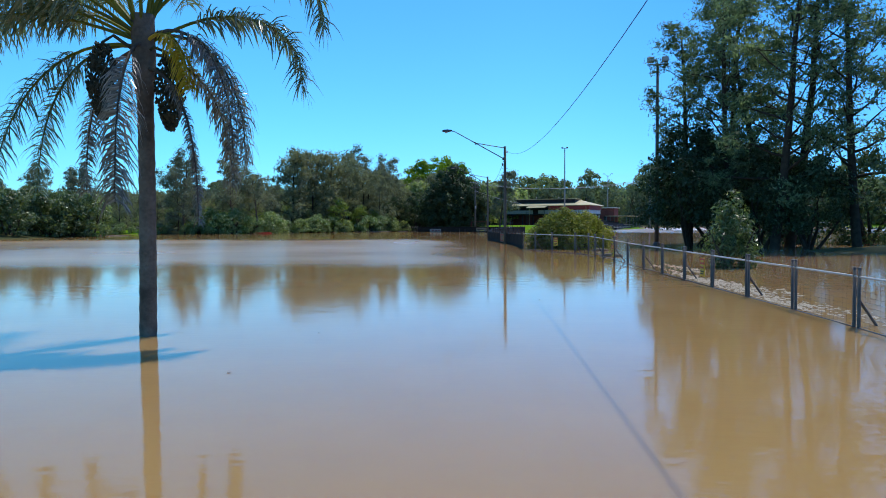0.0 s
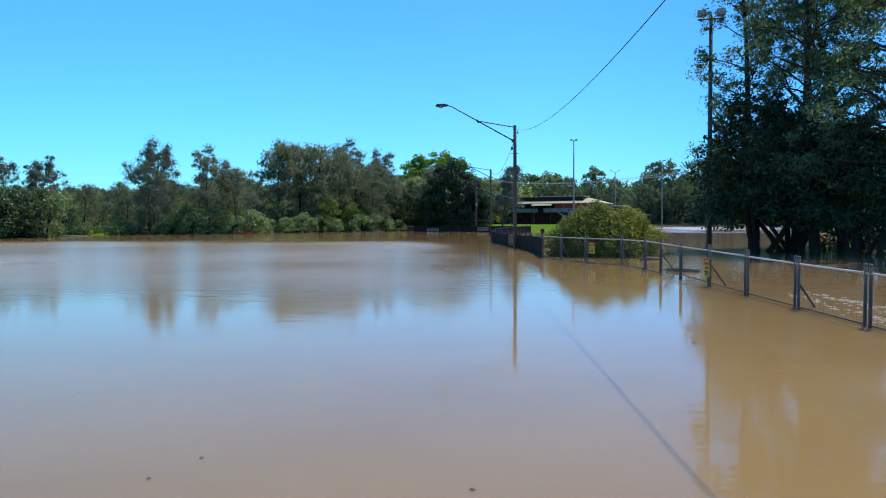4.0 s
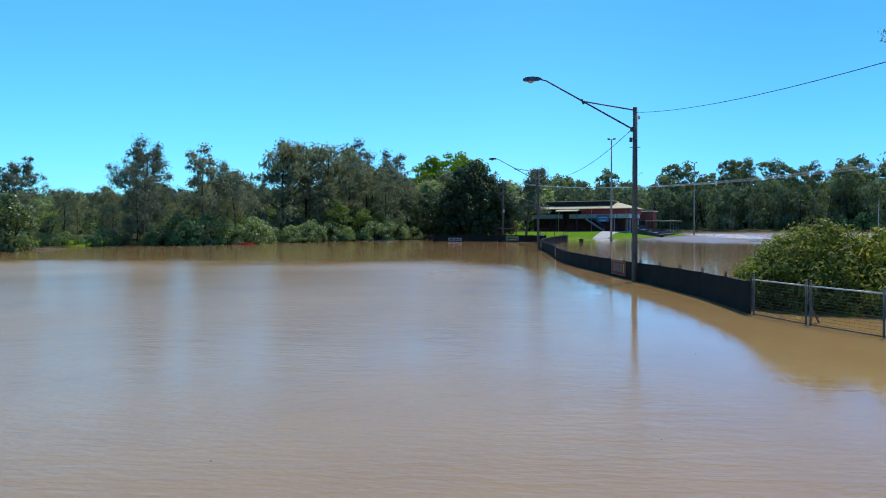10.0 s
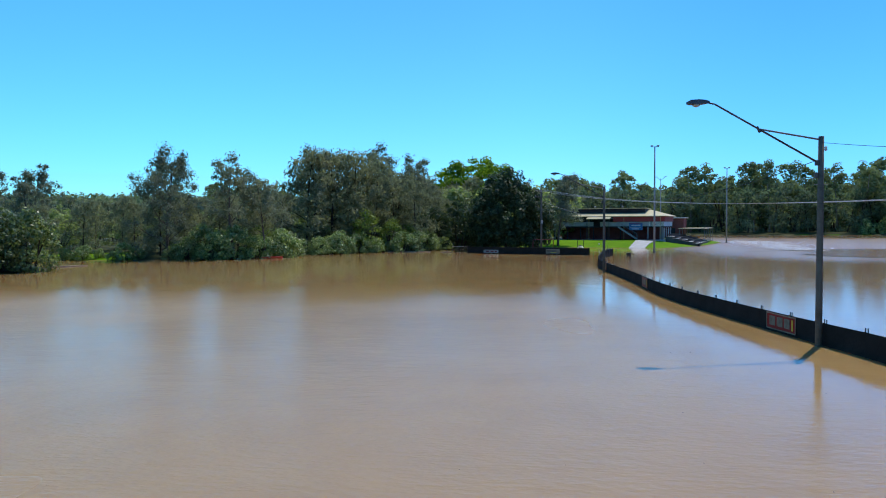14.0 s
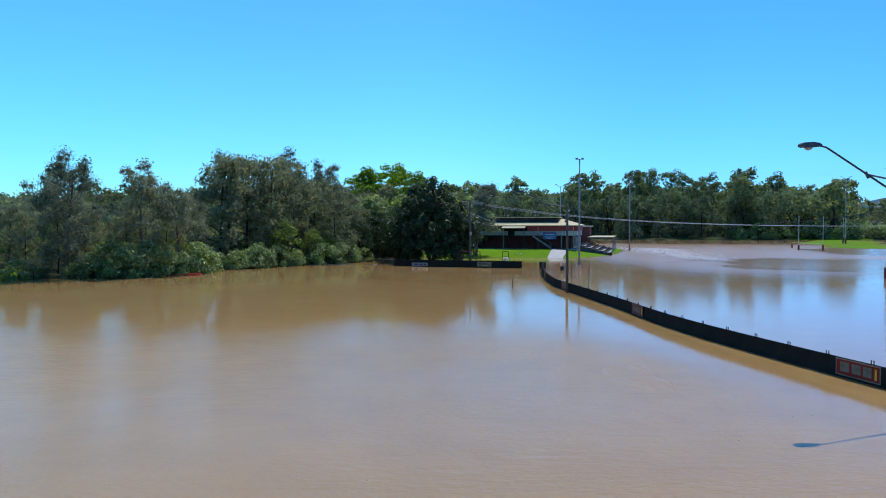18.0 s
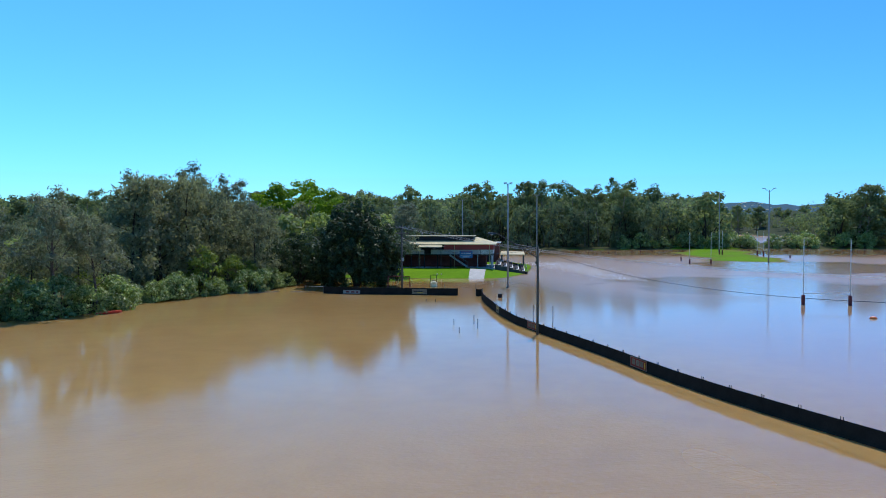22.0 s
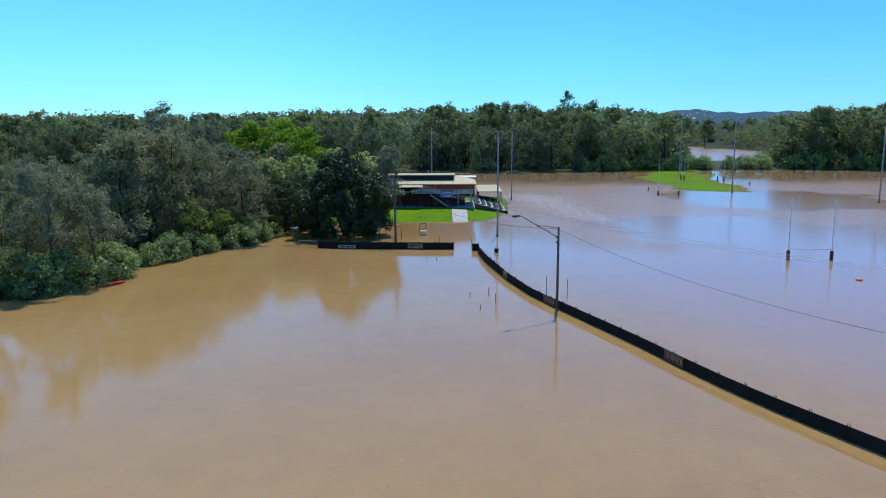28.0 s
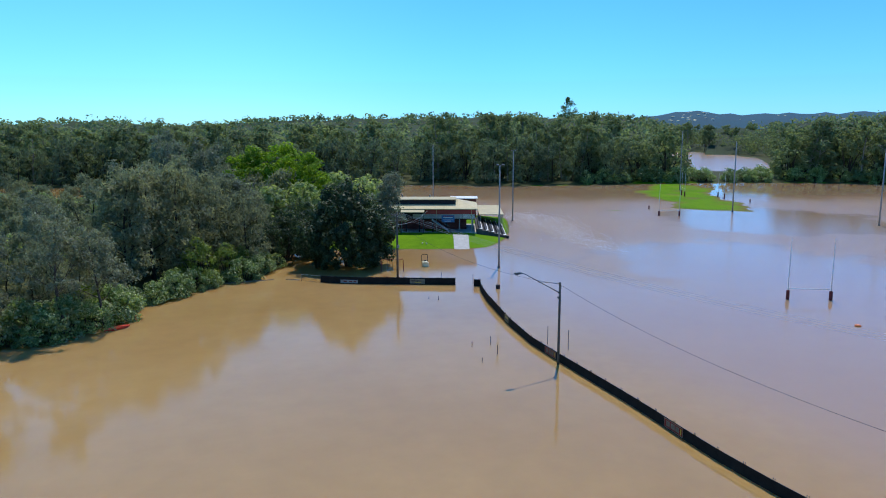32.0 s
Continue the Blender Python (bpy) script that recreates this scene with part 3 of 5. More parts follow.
def crown_tree(rng, H, R, clear, trunk_r, boughs, twigs, clump, sweep, lean=0.03, near=True):
    """Trunk with boughs and twigs. clear: share of the height without boughs. Returns wood and clump centres with radii."""
    g = Geo()
    top, d = limb(g, rng, (0, 0, -1.2), (rng.normal() * lean, rng.normal() * lean, 1), H * 0.93 + 1.2, trunk_r, 0.10, 9, 7 if near else 5)
    cs, rs = [], []
    for i in range(boughs):
        f = clear + (0.97 - clear) * (i + rng.random()) / boughs
        j = f * 9
        p = top[int(j)].lerp(top[min(int(j) + 1, 9)], j - int(j))
        a = i * 2.4 + rng.random()
        rise = sweep * (0.5 + f)
        reach = R * (1.0 - 0.6 * max(0, (f - 0.6)) / 0.4) * rng.uniform(0.65, 1.1)
        pts, _ = limb(g, rng, p, (math.cos(a), math.sin(a), rise), reach, trunk_r * 0.34 * (1.25 - f), 0.35, 4, 4 if near else 3, 0.04)
        for t in range(twigs):
            q = pts[rng.integers(2, 5)]
            tp, _ = limb(g if near else Geo(), rng, q, rng.normal(size=3) + np.array([math.cos(a), math.sin(a), 0.4]), reach * rng.uniform(0.2, 0.5), trunk_r * 0.08, 0.4, 2, 3)
            cs.append(tuple(tp[-1]))
            rs.append(clump * rng.uniform(0.6, 1.3))
        cs.append(tuple(pts[-1]))
        rs.append(clump * rng.uniform(0.7, 1.2))
    cs.append(tuple(top[-1]))
    rs.append(clump)
    return g, np.array(cs), np.array(rs)


def make_tree(name, at, label, category, wood, bark, quads, leaf, group=""):
    ob = thing(name, at, label, category, group)
    part("trunk", wood, bark, ob, smooth=True)
    part("crown", leaf_mesh("crown", quads, leaf), leaf, ob)
    return ob


def scatter(proto_list, spots, seed):
    """Copies of trees at (x, y, scale) spots."""
    r = random.Random(seed)
    made = []
    for x, y, s in spots:
        src = r.choice(proto_list)
        m = pose(x, y, max(0.0, z_at(x, y)), 0, 0, r.uniform(0, 360)) @ Matrix.Diagonal((s * r.uniform(0.92, 1.1), s * r.uniform(0.92, 1.1), s, 1))
        ob = copy_thing(src, Matrix())
        ob.matrix_basis = m
        made.append(ob)
    return made


def retire(protos):
    """Removes the patterns from which copies were made."""
    for p in protos:
        for o in (*p.children_recursive, p):
            bpy.data.objects.remove(o)


rng = np.random.default_rng(11)


def gum(H, R, n, size, leaf, label, group, clear=0.42, clump=1.15, bark=BARK_PALE, boughs=11, twigs=4, near=True, slim=0.42, shell=0.0, sweep=0.9):
    g, cs, rs = crown_tree(rng, H, R, clear, H * 0.014 + 0.06, boughs, twigs, clump, sweep, near=near)
    return make_tree("gum_tree", (0, 0, 0), label, "tree", g, bark, leaves(rng, cs, rs, n, size, slim, 0.5, 0.85, shell, 0.5, 0.85), leaf, group)


def oak(H, R, n, size, leaf, label, group, clear=0.12, clump=1.2, bark=BARK_DARK, boughs=16, twigs=3, near=True, flat=0.9, slim=0.24, droop=1.2, face=0.3):
    g, cs, rs = crown_tree(rng, H, R, clear, H * 0.013 + 0.05, boughs, twigs, clump, 0.55, near=near)
    cs[:, 2] -= 0.15
    return make_tree("she_oak", (0, 0, 0), label, "tree", g, bark, leaves(rng, cs, rs, n, size, slim, droop, flat, 0.0, face), leaf, group)


def dense(name, H, R, n, size, leaf, label, group, base=0.12, clumps=70, clump=1.3, slim=0.55, bark=BARK_DARK, ragged=0.0, flat=0.8, under=0.7, droop=0.3):
    """A close, rounded crown of many clumps, uneven at its outline."""
    g = Geo()
    cs, rs = [], []
    for i in range(5):
        a = i * 1.26 + rng.random()
        limb(g, rng, (0, 0, -1), (math.cos(a) * 0.35, math.sin(a) * 0.35, 1), H * 0.62 + 1, H * 0.02 + 0.05, 0.2, 5, 6)
    for i in range(clumps):
        a, u = rng.random() * 6.283, rng.random()
        zz = base + (1 - base) * u
        w = math.sin(math.pi * min(1, 0.2 + 0.8 * u) ** 0.9) ** 0.55
        q = rng.uniform(0.55, 1.0) ** 0.5
        q *= 1 + ragged * (rng.random() - 0.6)
        cs.append((math.cos(a) * R * w * q, math.sin(a) * R * w * q, H * zz * rng.uniform(0.88 - 0.2 * ragged, 1.04 + 0.12 * ragged)))
        rs.append(clump * rng.uniform(0.55, 1.3))
    cs, rs = np.array(cs), np.array(rs)
    return make_tree(name, (0, 0, 0), label, "tree" if H > 4.5 else "shrub", g, bark, leaves(rng, cs, rs, n, size, slim, droop, flat, 0.35, 0.6, under), leaf, group)


# stand of tall she-oaks in the water past the chain-link fence
stand = [oak(21, 3.9, 14500, 0.27, LEAF_PINE, "tall dark-green she-oak standing in floodwater", "she-oaks past the fence", 0.2, 1.0, BARK_DARK, 32, 4, flat=0.62, slim=0.3, droop=0.4, face=0.35) for _ in range(3)]
scatter(stand, [(15.6, 55.2, 0.84), (17.0, 50.2, 0.9), (18.6, 56, 1.0), (18.2, 46.4, 0.98), (20.6, 50, 1.05), (22.6, 44.5, 1.0), (24.4, 40.4, 0.98), (19.6, 52.6, 0.95)], 1)
retire(stand)
low = [dense("fig_tree", 7.2, 3.5, 12000, 0.25, LEAF_FIG, "low dark-leaved tree drooping into the floodwater", "she-oaks past the fence", 0.24, 110, 0.9, 0.5, ragged=0.45)]
scatter(low, [(14.7, 52.2, 1.1), (18, 48, 0.85), (20.5, 46.5, 0.75), (19, 57, 1.0), (17.2, 53.8, 1.05)], 2)
retire(low)
back = [dense("fig_tree", 9.5, 4.0, 4200, 0.42, LEAF_FIG, "dark leafy tree filling the shade among the she-oaks", "she-oaks past the fence", 0.0, 90, 1.3)]
scatter(back, [(23, 58, 0.75), (28.5, 55, 0.7), (32, 51, 0.7)], 12)
retire(back)

# clubhouse side: the great fig and its neighbours
rng = np.random.default_rng(71)
fig = dense("fig_tree", 13.2, 7.2, 44000, 0.54, LEAF_GREAT_FIG, "great dark fig tree standing in the floodwater by the fence", "", 0.06, 360, 0.95, 0.42, ragged=0.35, flat=1.4, under=1.0, droop=1.1)
fig.matrix_basis = pose(-6.9, 155.5, 0)
fig_low = dense("fig_tree", 8.5, 4.6, 7000, 0.42, LEAF_FIG, "dark low fig leaning over the flooded shore", "shore figs", 0.06, 110, 1.0, 0.4, ragged=0.5)
scatter([fig_low], [(-15.5, 164, 0.95), (-11.5, 169, 1.05), (-20, 160, 0.8)], 13)
retire([fig_low])
lime = dense("camphor_tree", 15.5, 6.3, 12000, 0.5, LEAF_LIME, "bright yellow-green tree above the dark woods", "", 0.3, 110, 1.3, ragged=0.35, under=0.5)
scatter([lime], [(-12, 193, 1.12), (-7.5, 189, 1.0), (-17, 196, 1.08)], 3)
retire([lime])

lawn_gum = gum(14.2, 3.2, 13000, 0.36, LEAF_GREY, "airy grey-green gum beside the clubhouse lawn", "", 0.2, 1.2, BARK, 24, 4)
lawn_gum.matrix_basis = pose(3.4, 171.0, max(0.0, z_at(3.4, 171.0)), 0, 0, 40)

# left bank
grey = [gum(16, 5.0, 8000, 0.38, LEAF_GREY, "slender grey-leaved gum on the flooded bank", "bank trees", 0.34, 1.15, BARK, 18, 4) for _ in range(2)]
scatter(grey, [(-45.3, 126.6, 0.82), (-41.5, 128.3, 0.68), (-33.2, 190.8, 1.24), (-27.2, 192, 1.13), (-39.6, 148, 0.98), (-60, 140, 0.8), (-75, 128, 0.62), (-50, 150, 0.75), (-22, 168, 0.86), (-96, 150, 0.85), (-84, 141, 0.8)], 4)
retire(grey)
tall = gum(14.8, 5.6, 17000, 0.3, LEAF_GREY, "broad airy grey-leaved gum leaning over the bank", "", 0.14, 1.2, BARK, 30, 4)
tall.matrix_basis = pose(-53.4, 124.2, 0.0) @ Matrix.Scale(0.94, 4)
bank_oak = [oak(13.6, 4.7, 6000, 0.5, LEAF_OAK, "grey-brown drooping she-oak on the bank", "bank trees", 0.06, 1.7, BARK_DARK, 19, slim=0.36) for _ in range(3)]
back_oak = [oak(14, 4.4, 1400, 1.05, LEAF_OAK, "grey-brown she-oak in the bank woods", "bank woods", 0.3, 1.5, BARK_DARK, 13, 3, near=False) for _ in range(3)]
front = [(-40.5, 147, 1.12), (-36.5, 150, 1.1), (-33, 153, 1.12), (-30, 156, 1.0), (-38, 157, 1.15), (-33, 163, 1.15), (-43, 140, 0.62), (-48, 136, 0.58), (-54, 131, 0.55), (-27.5, 160, 0.85),
         (-47, 145, 0.66), (-24, 168, 0.9), (-55.5, 126, 0.6), (-60, 128, 0.5)]
woods = []
wr = random.Random(8)
while len(woods) < 185:
    x, y = wr.uniform(-105, -12), wr.uniform(122, 238)
    if signed(BANK, np.array([x]), np.array([y]))[0] > 2.6 and x > -45 - 0.62 * (y - 75) and all((x - a) ** 2 + (y - b) ** 2 > 21 for a, b, _ in woods + front):
        woods.append((x, y, wr.uniform(0.72, 1.0) * (0.62 if x < -41 and y < 175 else 0.78 if x < -38 else 1.0)))
woods.sort(key=lambda s: float(signed(BANK, np.array([s[0]]), np.array([s[1]]))[0]))
scatter(bank_oak, front + woods[:30], 5)
rest = woods[30:]
wr.shuffle(rest)
scatter(back_oak, rest[:95], 15)
retire(bank_oak + back_oak)
fill = [dense("camphor_tree", 11, 4.4, 1700, 0.74, LEAF_GUM, "dense mid-green tree in the bank woods", "bank woods", 0.1, 60, 1.35) for _ in range(2)]
scatter(fill, rest[95:] + [(-10, 178, 1.05), (-17, 176, 1.0), (-1, 184, 0.95), (5, 190, 1.0), (-12, 186, 1.1), (-22, 185, 1.05), (0, 196, 1.1), (8, 199, 1.0)], 6)
retire(fill)
point = [dense("camphor_tree", 5.8, 2.5, 4600, 0.34, LEAF_SAPLING, "leafy mid-green tree on the low point of the bank", "bank trees", 0.0, 80, 0.85, ragged=0.4) for _ in range(2)]
scatter(point, [(-56.6, 99.8, 1.0), (-58.6, 97.5, 1.05), (-60, 95, 1.05), (-61, 101.5, 0.95), (-63, 96, 1.1), (-67, 92, 1.15), (-65, 103, 0.95), (-62, 90, 1.0), (-71, 100, 1.15), (-68, 82, 1.15), (-75, 90, 1.3)], 16)
retire(point)
shrub = [dense("shrub", 3.0, 2.0, 2200, 0.27, LEAF_SHRUB, "glossy green shrub at the water's edge", "waterside shrubs", 0.0, 32, 0.75, 0.6) for _ in range(3)]
edge = []
for (x0, y0), (x1, y1) in zip(BANK[7:18], BANK[8:19]):
    L = math.hypot(x1 - x0, y1 - y0)
    for k in range(max(1, int(L / 1.7))):
        t = (k + wr.random()) / max(1, int(L / 1.7))
        ex, ey = -(y1 - y0) / L, (x1 - x0) / L
        o = wr.uniform(-0.3, 1.9)
        edge.append((x0 + (x1 - x0) * t + ex * o, y0 + (y1 - y0) * t + ey * o, wr.uniform(0.55, 1.1) * (0.65 if y0 < 123.2 else 1.3 if y0 < 133 else 1.0)))
scatter(shrub, edge, 7)
retire(shrub)
yel = [dense("wattle_tree", 6.5, 3.0, 2600, 0.4, LEAF_WATTLE, "yellow-green wattle at the edge of the woods", "bank trees", 0.05, 40, 1.1)]
scatter(yel, [(-30.5, 148, 0.95), (-26.5, 150.5, 0.75), (-24, 153, 0.6), (-43.5, 132, 0.6)], 9)
retire(yel)

# far bank of the field
far_line = [(-170, 385), (-90, 365), (0, 340), (59, 323), (93, 303), (130, 294), (161, 292), (212, 275), (243, 255), (300, 227), (360, 200)]
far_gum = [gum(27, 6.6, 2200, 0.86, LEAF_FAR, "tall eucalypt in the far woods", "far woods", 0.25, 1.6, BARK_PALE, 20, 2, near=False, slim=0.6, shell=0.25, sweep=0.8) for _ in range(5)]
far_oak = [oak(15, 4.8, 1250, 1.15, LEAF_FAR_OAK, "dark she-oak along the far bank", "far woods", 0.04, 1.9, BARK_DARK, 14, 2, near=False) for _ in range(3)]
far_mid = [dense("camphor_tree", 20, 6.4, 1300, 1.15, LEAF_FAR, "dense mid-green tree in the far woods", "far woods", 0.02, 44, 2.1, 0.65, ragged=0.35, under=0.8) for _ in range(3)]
far_bush = [dense("shrub", 7, 4.2, 1100, 0.8, LEAF_SHRUB, "rounded green scrub on the far bank", "far scrub", 0.0, 32, 1.5) for _ in range(2)]
tall_spots, oak_spots, bush_spots, mid_spots = [], [], [], []
for (x0, y0), (x1, y1) in zip(far_line, far_line[1:]):
    L = math.hypot(x1 - x0, y1 - y0)
    ux, uy = (x1 - x0) / L, (y1 - y0) / L
    for k in range(int(L / 6.2)):
        t = (k + wr.random()) * 6.2
        x, y = x0 + ux * t, y0 + uy * t
        for row in range(3):
            o = 7 + row * 12 + wr.uniform(-4, 4)
            px, py = x - uy * o, y + ux * o
            gap = math.degrees(math.atan2(px + 33, py - 40))
            if signed(RIVER, np.array([px]), np.array([py]))[0] > -9 or 38.4 < gap < 45.0:
                continue
            if row == 0 and x < 150:
                oak_spots.append((px, py, wr.uniform(0.85, 1.25)))
            elif wr.random() < 0.55:
                mid_spots.append((px, py, wr.uniform(0.8, 1.25)))
            else:
                tall_spots.append((px, py, wr.uniform(0.78, 1.08) * (0.9 if x < 20 else 1.0)))
        if x > 128:
            for o in (2.5, 5.5):
                bush_spots.append((x - uy * o + wr.uniform(-2, 2), y + ux * o, wr.uniform(0.45, 0.95)))
for k in range(46):
    a = wr.uniform(33, 46)
    d = wr.uniform(740, 900)
    tall_spots.append((math.sin(radians(a)) * d, math.cos(radians(a)) * d, wr.uniform(0.8, 1.15)))
for k in range(26):
    q = wr.random()
    tall_spots.append((362 + 120 * q + wr.uniform(0, 45), 398 + 190 * q - wr.uniform(5, 60), wr.uniform(0.6, 0.95)))
# bearing in degrees and height angle of the wooded skyline
SKY_AZ = (-40, -11, -4, 0, 4, 8, 13, 25, 34, 37, 38, 45, 47, 50, 60)
SKY_EL = (1.05, 1.1, 1.25, 0.9, 1.15, 1.4, 1.5, 1.65, 1.6, 1.3, 0.75, 0.75, 1.0, 1.4, 1.3)


def slope_top(a, d):
    """Height of the tree tops by bearing in degrees and distance."""
    e = np.interp(a, SKY_AZ, SKY_EL)
    return np.maximum(15.0 + 0 * d, 19.5 + d * np.tan(np.radians(-0.5 + (e + 0.5) * np.clip((d - 320) / 300, 0, 1))))


scatter(far_gum, tall_spots, 21)
slope_gums = [(30.4, 603, 1.0, 22.0)]
for k in range(18):
    a, d = wr.uniform(-16, 36), wr.uniform(430, 610)
    slope_gums.append((a, d, wr.uniform(0.75, 0.95), float(slope_top(a, np.array(d))) - 22.5))
for a, d, size, z0 in slope_gums:
    gm_ = copy_thing(wr.choice(far_gum), Matrix())
    gm_.matrix_basis = pose(-33 + math.sin(radians(a)) * d, 40 + math.cos(radians(a)) * d, z0, 0, 0, wr.uniform(0, 360)) @ Matrix.Scale(size, 4)
scatter(far_oak, oak_spots, 22)
scatter(far_mid, mid_spots, 24)
scatter(far_bush, bush_spots, 23)
retire(far_gum + far_oak + far_bush + far_mid)

# wooded slopes rising behind the far bank: a dark sheet coloured as shade under many small crowns
fr2 = np.random.default_rng(41)
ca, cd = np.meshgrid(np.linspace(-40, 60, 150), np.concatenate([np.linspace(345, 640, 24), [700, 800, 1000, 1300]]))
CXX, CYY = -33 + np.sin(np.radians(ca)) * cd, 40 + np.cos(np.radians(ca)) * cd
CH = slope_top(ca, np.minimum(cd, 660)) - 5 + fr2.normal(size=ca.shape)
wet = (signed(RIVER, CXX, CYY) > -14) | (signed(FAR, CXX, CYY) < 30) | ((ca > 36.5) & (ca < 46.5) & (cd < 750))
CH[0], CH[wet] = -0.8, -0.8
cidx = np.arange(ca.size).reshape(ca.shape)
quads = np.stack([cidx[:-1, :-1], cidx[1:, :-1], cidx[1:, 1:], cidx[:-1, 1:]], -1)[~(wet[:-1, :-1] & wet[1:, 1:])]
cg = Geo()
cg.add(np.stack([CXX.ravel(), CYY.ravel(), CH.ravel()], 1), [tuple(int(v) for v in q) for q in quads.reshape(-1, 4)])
solo("wooded_slope", cg, CANOPY_SHADE, "dark sheet standing for the shade under the distant slope crowns", "woods", kind="stuff")
n_c = 3000
ba_, bd_ = fr2.uniform(-38, 58, n_c), 335 * 2.05 ** fr2.random(n_c)
bx_, by_ = -33 + np.sin(np.radians(ba_)) * bd_, 40 + np.cos(np.radians(ba_)) * bd_
ok = (signed(RIVER, bx_, by_) < -9) & (signed(FAR, bx_, by_) > 38) & ~((ba_ > 37.5) & (ba_ < 45.5) & (bd_ < 470))
bx_, by_, ba_, bd_ = bx_[ok], by_[ok], ba_[ok], bd_[ok]
bz_ = slope_top(ba_, bd_) - fr2.uniform(1.5, 7.0, len(bx_))
crown_r = fr2.uniform(3.2, 6.2, len(bx_))
gap_a, gap_d = fr2.uniform(36, 47, 900), fr2.uniform(480, 860, 900)
gap = np.stack([-33 + np.sin(np.radians(gap_a)) * gap_d, 40 + np.cos(np.radians(gap_a)) * gap_d, fr2.uniform(1, 13, 900) + np.clip(gap_d - 560, 0, 300) * 0.03], 1)
gap = gap[signed(RIVER, gap[:, 0], gap[:, 1]) < -7]
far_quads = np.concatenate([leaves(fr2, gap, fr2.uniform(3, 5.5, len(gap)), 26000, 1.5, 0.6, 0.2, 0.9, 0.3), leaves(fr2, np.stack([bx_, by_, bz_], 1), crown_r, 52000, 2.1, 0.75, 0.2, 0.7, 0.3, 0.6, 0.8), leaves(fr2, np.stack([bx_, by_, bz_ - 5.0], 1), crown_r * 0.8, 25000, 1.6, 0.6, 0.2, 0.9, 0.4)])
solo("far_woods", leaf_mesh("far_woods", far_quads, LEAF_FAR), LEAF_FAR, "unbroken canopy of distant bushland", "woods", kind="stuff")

# ---- palm ----


def frond(rng, az, rise, length, sag, leaflet=0.42, n=46, hang=0.7, early=False):
    """A feather frond: its stalk and its leaflets."""
    stalk, pts = Geo(), []
    a, e = radians(az), radians(rise)
    p = Vector((math.cos(a) * 0.12, math.sin(a) * 0.12, 0))
    for i in range(15):
        pts.append(p.copy())
        p = p + Vector((math.cos(a) * math.cos(e), math.sin(a) * math.cos(e), math.sin(e))) * length / 14
        e -= radians(sag) * (1.9 - 1.8 * i / 14 if early else 0.25 + 1.5 * i / 14) / 14
        e = max(e, radians(-88))
    stalk.tube(pts, [0.030 - 0.0018 * i for i in range(15)], 5, cap=False)
    q = []
    for i in range(n):
        f = 0.24 + 0.75 * i / n
        j = f * 14
        b = pts[int(j)].lerp(pts[min(int(j) + 1, 14)], j - int(j))
        d = (pts[min(int(j) + 1, 14)] - pts[int(j)]).normalized()
        side = d.cross(Vector((0, 0, 1)))
        side = side.normalized() if side.length > 0.05 else Vector((-math.sin(a), math.cos(a), 0))
        up = side.cross(d)
        for s in (-1, 1):
            L = leaflet * (1.0 - 0.5 * abs(f - 0.55) * 1.6) * rng.uniform(0.6, 1.2)
            # leaflets stand out in several planes, then hang limp
            tilt = rng.normal() * 0.55
            out = (side * s * math.cos(tilt) + up * math.sin(tilt) + d * rng.uniform(0.3, 0.9)).normalized()
            p1 = b + out * L * 0.4
            o2 = (out + Vector((0, 0, -hang * rng.uniform(0.8, 1.8)))).normalized()
            p2 = p1 + o2 * L * 0.35
            p3 = p2 + (o2 + Vector((rng.normal() * 0.15, rng.normal() * 0.15, -hang * 1.2))).normalized() * L * 0.35
            w = d.cross(out).normalized() * 0.4 + d * 0.9
            w = w.normalized() * 0.0135
            q.append([tuple(b - w * 0.6), tuple(b + w * 0.6), tuple(p1 + w), tuple(p1 - w)])
            q.append([tuple(p1 - w), tuple(p1 + w), tuple(p2 + w * 0.8), tuple(p2 - w * 0.8)])
            q.append([tuple(p2 - w * 0.8), tuple(p2 + w * 0.8), tuple(p3 + w * 0.15), tuple(p3 - w * 0.15)])
    return stalk, np.array(q)


PALM_TOP = 4.45
palm = thing("palm_tree", (-4.99, 10.55, 0), "feather palm with fruit heads and dry hanging fronds in floodwater", "palm tree")
pts = [(0.03 * math.sin(z * 0.6), 0, z) for z in np.linspace(-1.5, PALM_TOP + 0.35, 70)]
rad = [0.125 + 0.012 * math.exp(-(z + 1.5)) - 0.002 * z + 0.006 * (i % 3 == 0) + (0.055 if z > 3.5 else 0.0) * min(1, (z - 3.5) / 0.5) for i, (_, _, z) in enumerate(pts)]
part("trunk", Geo().tube(pts, rad, 14), PALM_BARK, palm, smooth=True)
prng = np.random.default_rng(3)
